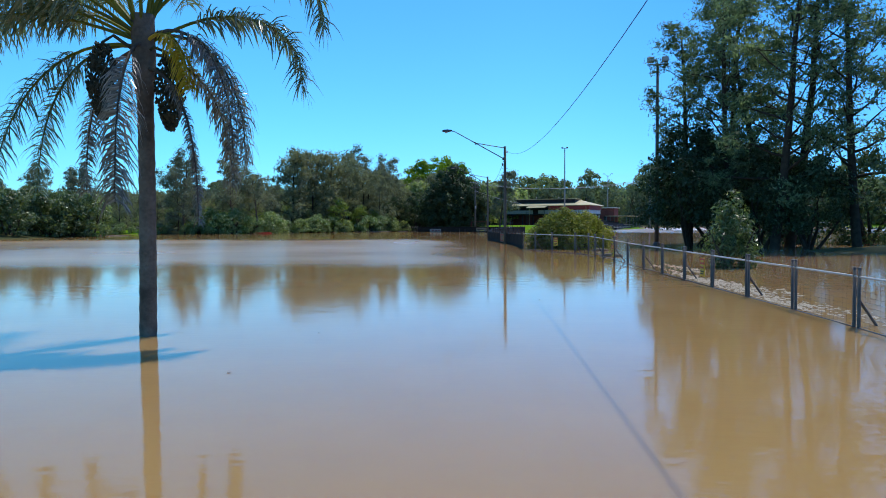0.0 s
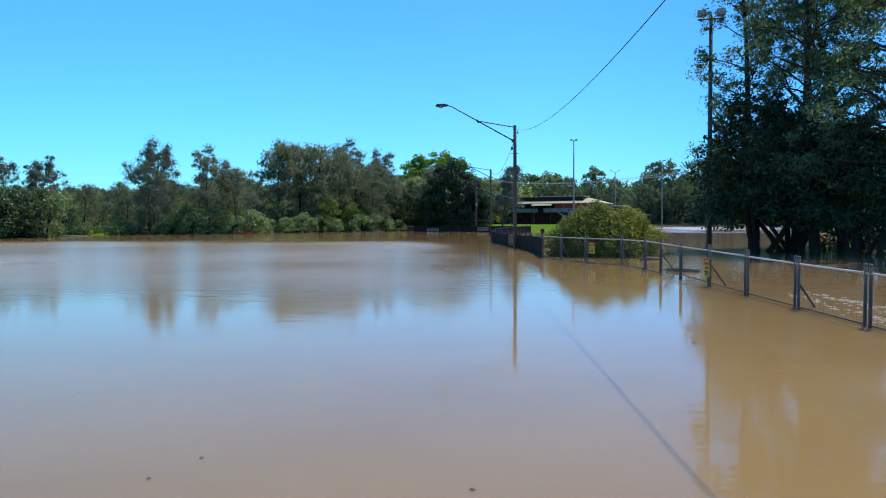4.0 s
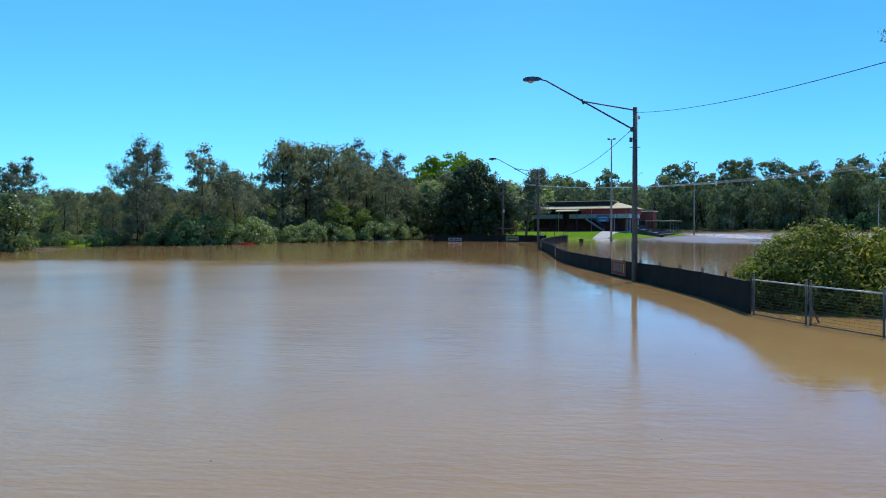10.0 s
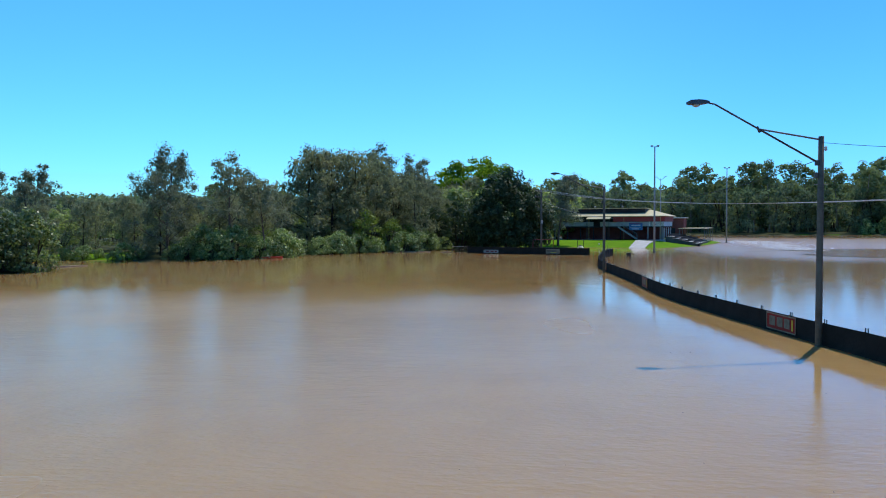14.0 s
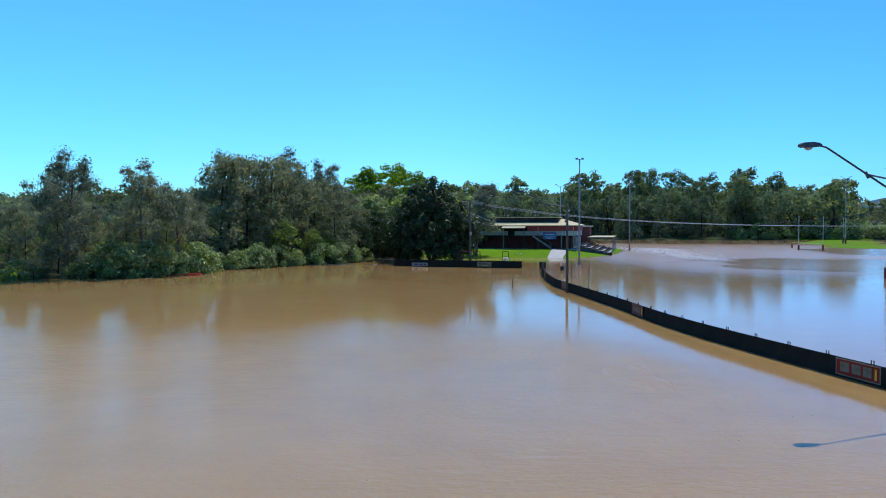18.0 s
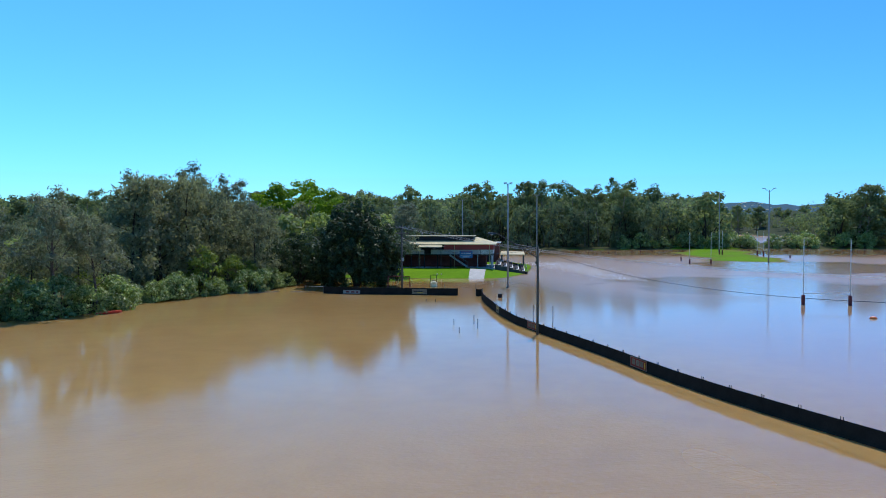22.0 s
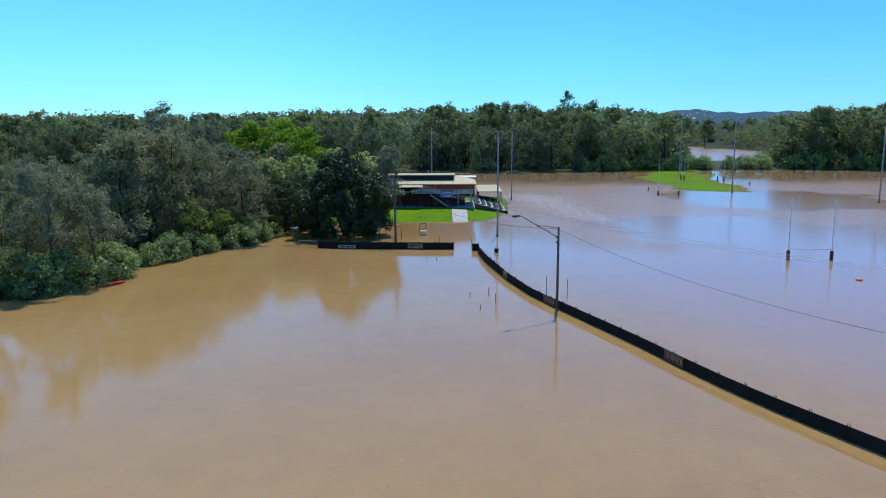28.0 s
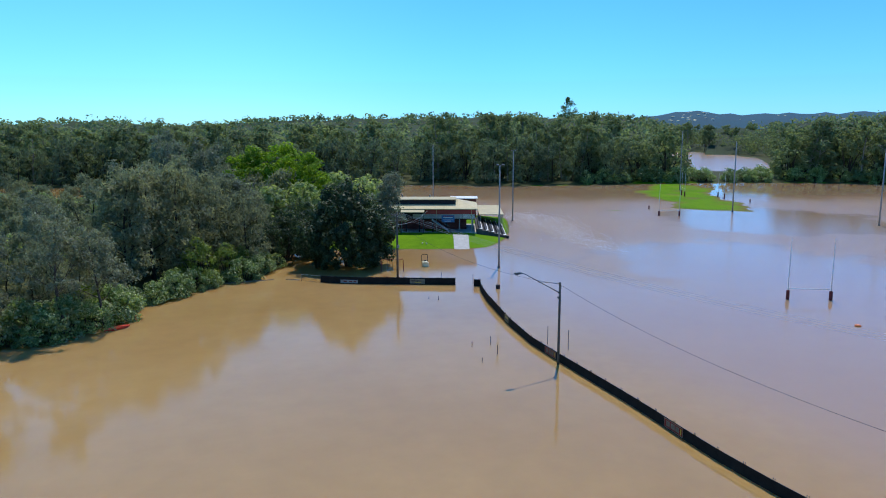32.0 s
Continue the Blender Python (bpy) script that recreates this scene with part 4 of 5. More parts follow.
# azimuth, rise, length, sag, kind (green, yellowing, dry), limp, length of blade, drop of the base
FRONDS = ((226, 22, 3.0, 85, 0, 0, 0.62, 0.1), (240, 34, 3.0, 95, 0, 0, 0.62, 0.15), (4, 28, 3.05, 155, 0, 0, 0.5, -0.05), (10, 50, 3.6, 180, 0, 0, 0.55, 0.3), (38, 72, 3.3, 100, 0, 0, 0.6, 0.3), (60, 66, 3.6, 105, 0, 0, 0.6, 0.2), (100, 58, 3.5, 110, 0, 0, 0.6, 0.1), (140, 45, 3.6, 105, 0, 0, 0.62, 0.1),
          (165, 30, 3.4, 95, 0, 0, 0.62, 0.05), (186, 40, 3.5, 105, 0, 0, 0.62, 0.1), (204, 26, 3.3, 95, 0, 0, 0.6, 0.0), (222, 50, 3.3, 110, 0, 0, 0.6, 0.15), (250, 66, 3.3, 105, 0, 0, 0.6, 0.2),
          (292, 70, 3.2, 105, 0, 0, 0.6, 0.2), (330, 74, 3.4, 92, 0, 0, 0.55, 0.3), (0, 80, 3.0, 60, 0, 0, 0.5, 0.3), (178, 80, 3.0, 55, 0, 0, 0.5, 0.3), (172, 50, 3.6, 100, 0, 0, 0.6, 0.2),
          (196, 18, 3.2, 88, 0, 0, 0.6, 0.0), (186, 6, 3.5, 80, 0, 1, 0.42, -0.1), (172, 6, 3.2, 88, 0, 1, 0.4, -0.1), (150, 0, 2.9, 85, 2, 1, 0.36, -0.15), (281, -18, 2.95, 67, 2, 1, 0.5, -0.1),           (355, 10, 2.8, 95, 2, 1, 0.5, 0.0), (338, 16, 2.9, 100, 2, 1, 0.42, 0.0), (-32, 22, 1.55, 95, 1, 1, 0.36, -0.05), (325, -15, 2.9, 72, 2, 1, 0.18, -0.45), (50, 0, 2.7, 86, 2, 1, 0.36, -0.2))
for az_, rise, length, sag, kind, limp, blade, up in FRONDS:
    st, qd = frond(prng, az_, rise, length, sag, blade, 140, 0.45 if kind == 0 else 0.8, limp == 1)
    leaf = (LEAF_PALM, LEAF_YELLOW, LEAF_DEAD)[kind]
    fr = part("frond", st, (LEAF_BUSH, YELLOW, BARK)[kind], palm, ("", "yellowing frond", "dry grey-brown hanging frond")[kind])
    fr.location = (0, 0, PALM_TOP + up)
    part("blade", leaf_mesh("blade", qd, leaf), leaf, fr)
for sx, sy, ztop, zlow in ((-0.36, -0.5, 4.28, 3.2), (0.46, -0.12, 4.2, 3.08)):
    bg = Geo()
    bg.tube([(0, 0, 4.2), (sx * 0.5, sy, ztop + 0.1), (sx, sy, ztop)], [0.03, 0.025, 0.02], 5)
    for k in range(850):
        u = prng.random() ** 0.8
        a = prng.random() * 6.283
        w = 0.22 * math.sin(math.pi * (0.12 + 0.8 * u)) * prng.random() ** 0.4
        c = np.array([sx + math.cos(a) * w, sy + math.sin(a) * w, ztop - u * (ztop - zlow)])
        s = 0.024
        bg.add(c + np.array([(s, 0, 0), (-s, 0, 0), (0, s, 0), (0, -s, 0), (0, 0, s * 1.4), (0, 0, -s * 1.4)]), [(0, 2, 4), (2, 1, 4), (1, 3, 4), (3, 0, 4), (2, 0, 5), (1, 2, 5), (3, 1, 5), (0, 3, 5)])
    part("fruit_head", bg, SEEDS, palm, "dark hanging fruit head")

# bush and sapling by the chain-link fence
rng = np.random.default_rng(72)
bush = [dense("bush", 2.05, 1.55, 9000, 0.125, LEAF_BUSH, "olive-green leafy bush behind the wire fence in floodwater", "bushes by the fence", 0.0, 120, 0.4, 0.45) for _ in range(2)]
scatter(bush, [(4.45, 48.0, 0.95), (5.1, 47.5, 1.2), (6.4, 46.9, 1.08), (5.2, 49.0, 1.1), (7.0, 47.7, 0.9)], 31)
retire(bush)
sapling = dense("sapling_tree", 2.3, 0.72, 5200, 0.17, LEAF_SAPLING, "young leafy sapling standing in floodwater behind the fence", "", 0.0, 70, 0.36, 0.3, BARK, 0.6, 1.1, 1.0, 1.0)
sapling.matrix_basis = pose(9.25, 27.1, 0)


# ---- fences ----
def resample(poly, step):
    """Even points along a line."""
    seg = [math.dist(a, b) for a, b in zip(poly, poly[1:])]
    total = sum(seg)
    n = max(1, round(total / step))
    out = []
    for k in range(n + 1):
        d = total * k / n
        i = 0
        while i < len(seg) - 1 and d > seg[i]:
            d -= seg[i]
            i += 1
        f = min(1, d / seg[i])
        out.append((poly[i][0] + (poly[i + 1][0] - poly[i][0]) * f, poly[i][1] + (poly[i + 1][1] - poly[i][1]) * f))
    return out, total / n


def cloth_panel(L):
    ob = thing("cloth_fence_panel", (0, 0, 0), "temporary fence panel wrapped in black shade cloth, half submerged", "fence", "cloth-covered fence panels")
    g = Geo()
    cols, lev = 9, (-0.5, 0.0, 0.35, 0.7, 1.03)
    r = np.random.default_rng(2)
    off = r.normal(size=(len(lev), cols)) * 0.018
    off[:, 0] = off[:, -1] = 0
    for face, sg in ((0, 1), (0.012, -1)):
        vs = [(L * c / (cols - 1), -face - 0.03 + off[l][c], z - (0.02 * math.sin(math.pi * c / (cols - 1)) if l == len(lev) - 1 else 0)) for l, z in enumerate(lev) for c in range(cols)]
        fs = [(l * cols + c, l * cols + c + 1, l * cols + cols + c + 1, l * cols + cols + c) for l in range(len(lev) - 1) for c in range(cols - 1)]
        g.add(vs, [f[::sg] for f in fs])
    part("shade_cloth", g, CLOTH, ob, smooth=True)
    for x in (0.07, L - 0.07):
        part("post", Geo().tube([(x, 0.01, -0.9), (x, 0.01, 1.17)], 0.023, 8), STEEL_DARK, ob)
    part("top_rail", Geo().tube([(0.03, 0.01, 1.0), (L - 0.03, 0.01, 1.0)], 0.018, 6), STEEL_DARK, ob)
    return ob


def wire_panel(L, low=0.03, strand=0.003):
    ob = thing("wire_fence_panel", (0, 0, 0), "low galvanised temporary fence panel with wire infill in floodwater", "fence", "wire fence panels")
    for x in (0.075, L - 0.075):
        post = part("post", Geo().tube([(x, 0, -0.9), (x, 0, 1.13)], 0.027, 10), POST_STEEL, ob, smooth=True)
        part("cap", Geo().lathe((x, 0, 1.12), [(0.031, 0), (0.031, 0.02), (0.012, 0.035)], 10), STEEL_DARK, post)
    part("top_rail", Geo().tube([(0.035, 0, 1.0), (L - 0.035, 0, 1.0)], 0.019, 8), STEEL_PALE, ob, smooth=True)
    part("bottom_rail", Geo().tube([(0.035, 0, low), (L - 0.035, 0, low)], 0.016, 8), STEEL_DARK, ob, smooth=True)
    g = Geo()
    for k in range(12):
        z = 0.08 + k * 0.078
        g.tube([(0.03, 0.012, z), (L * 0.5, 0.012, z - 0.012), (L - 0.03, 0.012, z)], strand, 4, cap=False)
    for k in range(1, 16):
        x = L * k / 16
        g.tube([(x, 0.012, -0.3), (x, 0.012, 0.985)], 0.001, 3, cap=False)
    part("wire_infill", g, POST_STEEL, ob)
    return ob


def lay(panel, pts, every_brace=0, drop=None):
    """drop: heights by y, where the panels stand lower in the water."""
    made = []
    for i, (a, b) in enumerate(zip(pts, pts[1:])):
        yaw = math.degrees(math.atan2(b[1] - a[1], b[0] - a[0]))
        za, zb = (float(np.interp(p[1], *drop)) if drop else 0.0 for p in (a, b))
        ob = copy_thing(panel, pose(a[0], a[1], za, 0, -math.degrees(math.atan2(zb - za, math.dist(a, b))), yaw))
        if every_brace and i % every_brace == 0:
            part("stay", Geo().tube([(0.08, -0.02, 0.82), (0.1, -0.08, 0.62), (0.3, -0.58, 0.0), (0.4, -0.85, -0.3)], 0.022, 8), STEEL_DARK, ob, "dark bent stay")
        made.append(ob)
    return made


FENCE = [(2.5, 45.9), (2.6, 49.5), (2.45, 52.5), (2.2, 55.5), (1.85, 58.4), (1.55, 61), (1.15, 64.5), (0.75, 68.5), (0.42, 72.7), (0.35, 77), (0.5, 81), (0.7, 84.5), (0.8, 88.5), (0.85, 94), (0.9, 99.4), (1.0, 104.8),
         (2.1, 112.5), (4.6, 124.4), (6.3, 130.4), (7.35, 132.9)]
pts, step = resample(FENCE[::-1], 2.4)
proto = cloth_panel(step)
lay(proto, pts, 0, ((46, 52, 60, 105, 122), (-0.09, -0.13, -0.19, -0.17, 0.0)))
retire([proto])
pts, step = resample([(7.35, 132.95), (6.5, 133.35)], 0.95)
proto = cloth_panel(step)
lay(proto, [pts[1], pts[0]])
retire([proto])
LEFT = [(-16.2, 146.0), (-13.6, 144.0), (-11.3, 142.3), (-8.2, 140.7), (-3.6, 138.8), (0.1, 137.0), (4.4, 135.2)]
pts, step = resample(LEFT[1:], 2.4)
proto = cloth_panel(step)
lay(proto, pts)
retire([proto])
pts, step = resample(LEFT[:2], 3.0)
proto = wire_panel(step)
lay(proto, pts)
CHAIN = [(5.6, -12.0), (5.75, 5), (6.0, 13), (5.95, 18), (5.8, 24), (5.6, 29), (5.45, 33), (5.45, 37.6), (5.05, 39.7), (3.9, 41.7), (3.05, 43.9), (2.5, 45.85)]
# straight run, then the bend round the bushes
SOUTH, NORTH = CHAIN[:7] + [(5.45, 35.3)], [(5.45, 35.3), (5.45, 37.55)] + CHAIN[8:]
retire([proto])
for run, pitch, low, strand in ((SOUTH, 2.34, 0.19, 0.0016), (NORTH, 2.42, 0.03, 0.0032)):
    pts, step2 = resample(run[::-1], pitch)
    proto = wire_panel(step2, low, strand)
    lay(proto, pts[::-1], 2, ((17, 22, 27, 31, 36, 46), (-0.19, -0.165, -0.13, -0.07, -0.02, 0.0)))
    retire([proto])


def sign(at, yaw, w, h, face, edge, bars, label, group, z=0.52, plate=0.0):
    """A board facing -y of its own frame."""
    ob = thing("sign", (*at, 0), label, "sign", group, yaw)
    part("board", Geo().box((0, 0, z), (w, 0.012, h), 0, 0.004), face, ob)
    if edge:
        for cx, cz, sx, sz in ((0, z + h / 2 - 0.025, w, 0.05), (0, z - h / 2 + 0.025, w, 0.05), (-w / 2 + 0.025, z, 0.05, h - 0.1), (w / 2 - 0.025, z, 0.05, h - 0.1)):
            part("border", Geo().box((cx, -0.009, cz), (sx, 0.008, sz)), edge, ob)
    for k, (cx, cz, sx, sz, m) in enumerate(bars):
        part("mark", Geo().box((cx, -0.010 - 0.003 * k, z + cz), (sx, 0.008, sz)), m, ob)
    return ob


def on_line(line, y):
    for (x0, y0), (x1, y1) in zip(line, line[1:]):
        if min(y0, y1) <= y <= max(y0, y1):
            return x0 + (x1 - x0) * (y - y0) / (y1 - y0), math.degrees(math.atan2(y0 - y1, x0 - x1))
    return line[-1][0], -90.0


for yy in (60.75, 81.4, 100.7):
    x, yaw = on_line(FENCE, yy)
    bars = [(-0.66, 0.02, 0.46, 0.4, WOOD), (-0.06, 0.02, 0.46, 0.4, WOOD), (0.5, 0.02, 0.42, 0.4, WOOD), (0.92, 0.0, 0.1, 0.44, YELLOW)]
    sign((x - 0.075, yy), yaw, 2.3, 0.7, DEEP_RED, WOOD, bars, "dark red hire sign with tan border tied to the black fence", "red fence signs", 0.45)
for yy, m in ((113.6, YELLOW),):
    x, yaw = on_line(FENCE, yy)
    sign((x - 0.08, yy), yaw, 1.7, 0.75, WOOD, CREAM, [(0, 0.1, 1.2, 0.14, YELLOW), (0, -0.14, 1.0, 0.1, DARK)], "faded tan sign tied to the black fence", "", 0.55)
sign((-0.75, 137.32), -26.0, 2.2, 0.7, WOOD, None, [(-0.2, 0.05, 1.3, 0.12, DARK), (0.1, -0.16, 0.9, 0.08, YELLOW)], "faded tan banner on the cloth-covered fence", "", 0.5)
sign((-9.9, 141.45), -28.0, 2.6, 0.5, GREYPAINT, None, [(-0.6, 0, 0.5, 0.22, MAROON), (0.2, 0, 0.5, 0.22, MAROON), (0.85, 0, 0.35, 0.22, MAROON)], "pale banner with dark red marks on the fence", "", 0.35)
for x, yy, yaw in ((4.17, 41.25, -60.0), (5.51, 30.45, -88.0), (5.86, 19.15, -90.0)):
    sign((x - 0.06, yy), yaw, 0.38, 0.48, YELLOW, None, [(0, 0.15, 0.38, 0.16, SIGN_RED), (0, 0.155, 0.26, 0.055, YELLOW), (0, -0.01, 0.26, 0.05, SIGN_RED), (0, -0.11, 0.3, 0.03, DARK), (0, -0.17, 0.24, 0.028, DARK)],
         "yellow and red hire sign wired to the fence", "yellow fence signs", 0.62 if yy > 35 else 0.5)

# star pickets in the water
for i, (x, y, h) in enumerate(((-5.2, 106.3, 0.62), (-6.2, 101.4, 0.5), (-3.0, 106.5, 0.9), (-3.7, 103.3, 0.95), (2.6, 104.4, 2.0), (3.6, 101.9, 2.1), (1.5, 137.4, 0.75), (-2.2, 128.2, 0.35), (-1.2, 127.2, 0.5), (6.9, 134.6, 1.5), (3.2, 137.9, 1.5))):
    g = Geo()
    for k in range(3):
        a = k * 2.094
        g.box((math.cos(a) * 0.018, math.sin(a) * 0.018, h / 2 - 0.4), (0.036, 0.008, h + 0.8), math.degrees(a))
    g.lathe((0, 0, h - 0.02), [(0.03, -0.04), (0.034, 0), (0.018, 0.03)], 8)
    solo("star_picket", g, STEEL_DARK, "dark steel star picket standing out of the floodwater", "post", "star pickets", at=(x, y, 0))


# ---- poles and wires ----
def line(a, b, sag, n=28):
    a, b = Vector(a), Vector(b)
    return [a.lerp(b, k / n) - Vector((0, 0, 4 * sag * (k / n) * (1 - k / n))) for k in range(n + 1)]


def street_light(x, y, h):
    ob = thing("street_lamp", (x, y, 0), "timber pole street lamp with long braced arm in floodwater", "street lamp", "street lamps")
    part("pole", Geo().tube([(0, 0, -1.2), (0, 0, 2), (0, 0, 5), (0, 0, h)], [0.128, 0.122, 0.112, 0.098], 14), POLE_WOOD, ob, smooth=True)
    arm = part("arm", Geo().tube([(-0.1, -0.02, h - 0.98), (-4.0, -0.36, h + 1.18), (-4.28, -0.385, h + 1.24)], [0.04, 0.034, 0.032], 8), STEEL_DARK, ob, smooth=True)
    part("brace", Geo().tube([(-0.05, 0, h - 0.12), (-2.36, -0.21, h + 0.27)], 0.034, 8), STEEL, arm, "pale steel brace", True)
    part("clamp", Geo().tube([(-2.3, -0.21, h + 0.14), (-2.42, -0.215, h + 0.36)], 0.05, 8), STEEL_DARK, arm)
    part("bracket", Geo().box((-0.13, -0.01, h - 0.98), (0.16, 0.14, 0.2), 5, 0.02), STEEL_DARK, ob)
    hd = Geo()
    for k, (xx, w, t0, t1) in enumerate(((-4.2, 0.06, 0.0, 0.07), (-4.35, 0.12, -0.03, 0.11), (-4.6, 0.165, -0.05, 0.13), (-4.9, 0.16, -0.05, 0.11), (-5.02, 0.09, -0.02, 0.05))):
        z = h + 1.22
        hd.add([(xx, -0.385 - w, z + t0), (xx, -0.385 + w, z + t0), (xx, -0.385 + w * 0.8, z + t1), (xx, -0.385 - w * 0.8, z + t1)], [] if k == 0 else [(j - 4, (j + 1) % 4 - 4, (j + 1) % 4, j) for j in range(4)])
    hd.f += [(0, 1, 2, 3), (19, 18, 17, 16)]
    head = part("lamp_head", hd, STEEL_DARK, ob)
    part("lens", Geo().lathe((-4.68, -0.385, h + 1.09), [(0.03, -0.02), (0.12, 0.02), (0.14, 0.075)], 10), LENS, head, "clear lens", True)
    part("insulator", Geo().lathe((0.17, 0, h - 0.45), [(0.03, -0.09), (0.06, -0.05), (0.045, 0), (0.06, 0.05), (0.03, 0.09)], 8), WHITE, ob)
    part("fuse_box", Geo().box((-0.19, -0.03, h - 1.45), (0.12, 0.14, 0.2), 0, 0.015), STEEL_DARK, ob)
    part("cross_bolt", Geo().tube([(-0.24, 0, h - 1.78), (0.24, 0, h - 1.78)], 0.018, 6), STEEL, ob)
    return ob


street_light(1.66, 57.7, 7.83)
street_light(0.38, 98.3, 8.07)


def power_pole(x, y, h, yaw, arms=2):
    ob = thing("power_pole", (x, y, z_at(x, y) if z_at(x, y) > 0 else 0), "weathered timber power pole with crossarms", "power pole", "power poles", yaw)
    part("pole", Geo().tube([(0, 0, -1.4), (0, 0, 4), (0, 0, h)], [0.18, 0.16, 0.13], 12), POLE_WOOD, ob, smooth=True)
    for k in range(arms):
        z = h - 0.35 - 0.95 * k
        arm = part("crossarm", Geo().box((0, -0.14, z), (2.3, 0.1, 0.13), 0, 0.012), POLE_WOOD, ob)
        for xx in (-1.05, -0.45, 0.45, 1.05):
            part("insulator", Geo().lathe((xx, -0.14, z + 0.07), [(0.025, 0), (0.055, 0.04), (0.035, 0.08), (0.05, 0.12), (0.02, 0.17)], 8), GREYPAINT, arm)
        for s in (-1, 1):
            part("brace", Geo().tube([(0, -0.13, z - 0.5), (s * 0.6, -0.13, z - 0.05)], 0.014, 5), STEEL_DARK, arm)
    return ob


d3 = Vector((24.3 + 2.0, 59.25 - 143.0, 0)).normalized()
yaw3 = math.degrees(math.atan2(d3.y, d3.x)) + 90
p3 = power_pole(-2.0, 143.0, 10.1, yaw3)
part("lamp_arm", Geo().tube([(0, 0.1, 6.6), (-0.7, 0.15, 7.3), (-1.0, 0.18, 7.35)], 0.03, 6), STEEL_DARK, p3)
part("meter_box", Geo().box((0.0, -0.24, 4.9), (0.3, 0.16, 0.5), 0, 0.02), GREYPAINT, p3, "grey box on the pole")
power_pole(24.3, 59.25, 7.0, yaw3, 1)
power_pole(3.4, -8.3, 7.9, 0, 1)
nrm = Vector((-d3.y, d3.x, 0))
for o in (-1.05, -0.45, 0.45, 1.05):
    a = Vector((-2.0, 143.0, 9.85)) + nrm * o
    b = Vector((24.3, 59.25, 6.75)) + nrm * o
    solo("power_line", Geo().tube(line(a, b, 1.78, 36), 0.0095, 4, False), WIRE_BARE, "bare metal conductor strung over the flooded field", "wire", "power lines")
solo("service_cable", Geo().tube(line((1.66, 57.7, 7.6), (3.4, -8.3, 7.67), 2.58, 44), 0.009, 5, False), WIRE, "dark aerial cable strung between poles", "wire", "aerial cables")
solo("service_cable", Geo().tube(line((1.66, 57.7, 7.0), (0.38, 98.3, 7.85), 1.2, 30), 0.014, 5, False), WIRE, "dark aerial cable strung between poles", "wire", "aerial cables")
solo("service_cable", Geo().tube(line((0.38, 98.3, 7.85), (-2.0, 143.0, 8.3), 1.3, 30), 0.014, 5, False), WIRE, "dark aerial cable strung between poles", "wire", "aerial cables")
solo("service_cable", Geo().tube(line((-2.0, 143.0, 8.2), (16.2, 180.8, 5.7), 0.7, 20), 0.02, 5, False), WIRE_BARE, "service cable from the power pole to the clubhouse", "wire", "aerial cables")


def flood_light(x, y, h, kind="bar", yaw=0.0, r=0.14):
    z0 = max(0.0, z_at(x, y))
    ob = thing("floodlight_pole", (x, y, z0), "tall grey sports floodlight pole above the flood", "floodlight", "sports floodlights", yaw)
    part("pole", Geo().tube([(0, 0, -1.4), (0, 0, h * 0.5), (0, 0, h)], [r, r * 0.8, r * 0.55], 12), STEEL_DARK if kind == "box" else GREYPAINT, ob, smooth=True)
    part("base_plate", Geo().lathe((0, 0, -0.02), [(0.26, -0.5), (0.26, 0.1), (0.2, 0.22)], 12), STEEL_DARK, ob)
    if kind == "vee":
        for s in (-1, 1):
            arm = part("arm", Geo().tube([(0, 0, h - 0.5), (s * 1.1, 0, h + 0.35)], 0.05, 6), STEEL_DARK, ob)
            part("light_head", Geo().box((s * 1.35, 0, h + 0.5), (0.75, 0.5, 0.14), 0, 0.04), STEEL_DARK, arm)
    else:
        w = 1.5 if kind == "box" else 1.3
        arm = part("crossarm", Geo().box((0, 0, h - 0.05), (w, 0.09, 0.09), 0, 0.01), STEEL_DARK, ob)
        for s in (-0.36, 0.36):
            hd = part("light_head", Geo().box((s * w, -0.16, h + (0.28 if kind == "box" else 0.1)), (0.42 * w / 1.3, 0.4, 0.42 if kind == "box" else 0.16), 0, 0.05), STEEL_DARK if kind != "box" else GREYPAINT, arm)
            part("lens", Geo().box((s * w, -0.37, h + (0.28 if kind == "box" else 0.1)), (0.36 * w / 1.3, 0.02, 0.34 if kind == "box" else 0.1)), LENS, hd)
    return ob


flood_light(13.21, 55.75, 13.75, "box", -10, 0.17)
flood_light(15.95, 145.06, 16.7, "bar", -8, 0.17)
flood_light(45.15, 199.6, 17.3, "bar", -20, 0.17)
flood_light(110.2, 195.5, 19.2, "vee", -30, 0.2)
flood_light(121.0, 160.0, 18.0, "vee", -40, 0.2)
flood_light(143.8, 259.4, 21.5, "vee", -30, 0.2)
flood_light(42.0, 249.0, 18.0, "vee", -15, 0.17)


def goal(x0, y0, x1, y1, top=8.2, bar=1.45, pad=1.25, thick=0.16):
    d = math.hypot(x1 - x0, y1 - y0)
    ob = thing("goal_posts", (x0, y0, max(0, z_at(x0, y0))), "white rugby goal posts with maroon padding standing in floodwater", "goal posts", "rugby goals", math.degrees(math.atan2(y1 - y0, x1 - x0)))
    for x in (0, d):
        post = part("post", Geo().tube([(x, 0, -1.6), (x, 0, top * 0.5), (x, 0, top)], [0.06, 0.05, 0.035], 8), WHITE, ob, smooth=True)
        part("pad", Geo().box((x, 0, pad / 2 - 0.35), (thick * 2.4, thick * 2.4, pad + 0.7), 0, 0.07), MAROON, post, "maroon foam post pad")
    part("crossbar", Geo().tube([(0, 0, bar), (d, 0, bar)], 0.05, 8), WHITE, ob, smooth=True)
    return ob


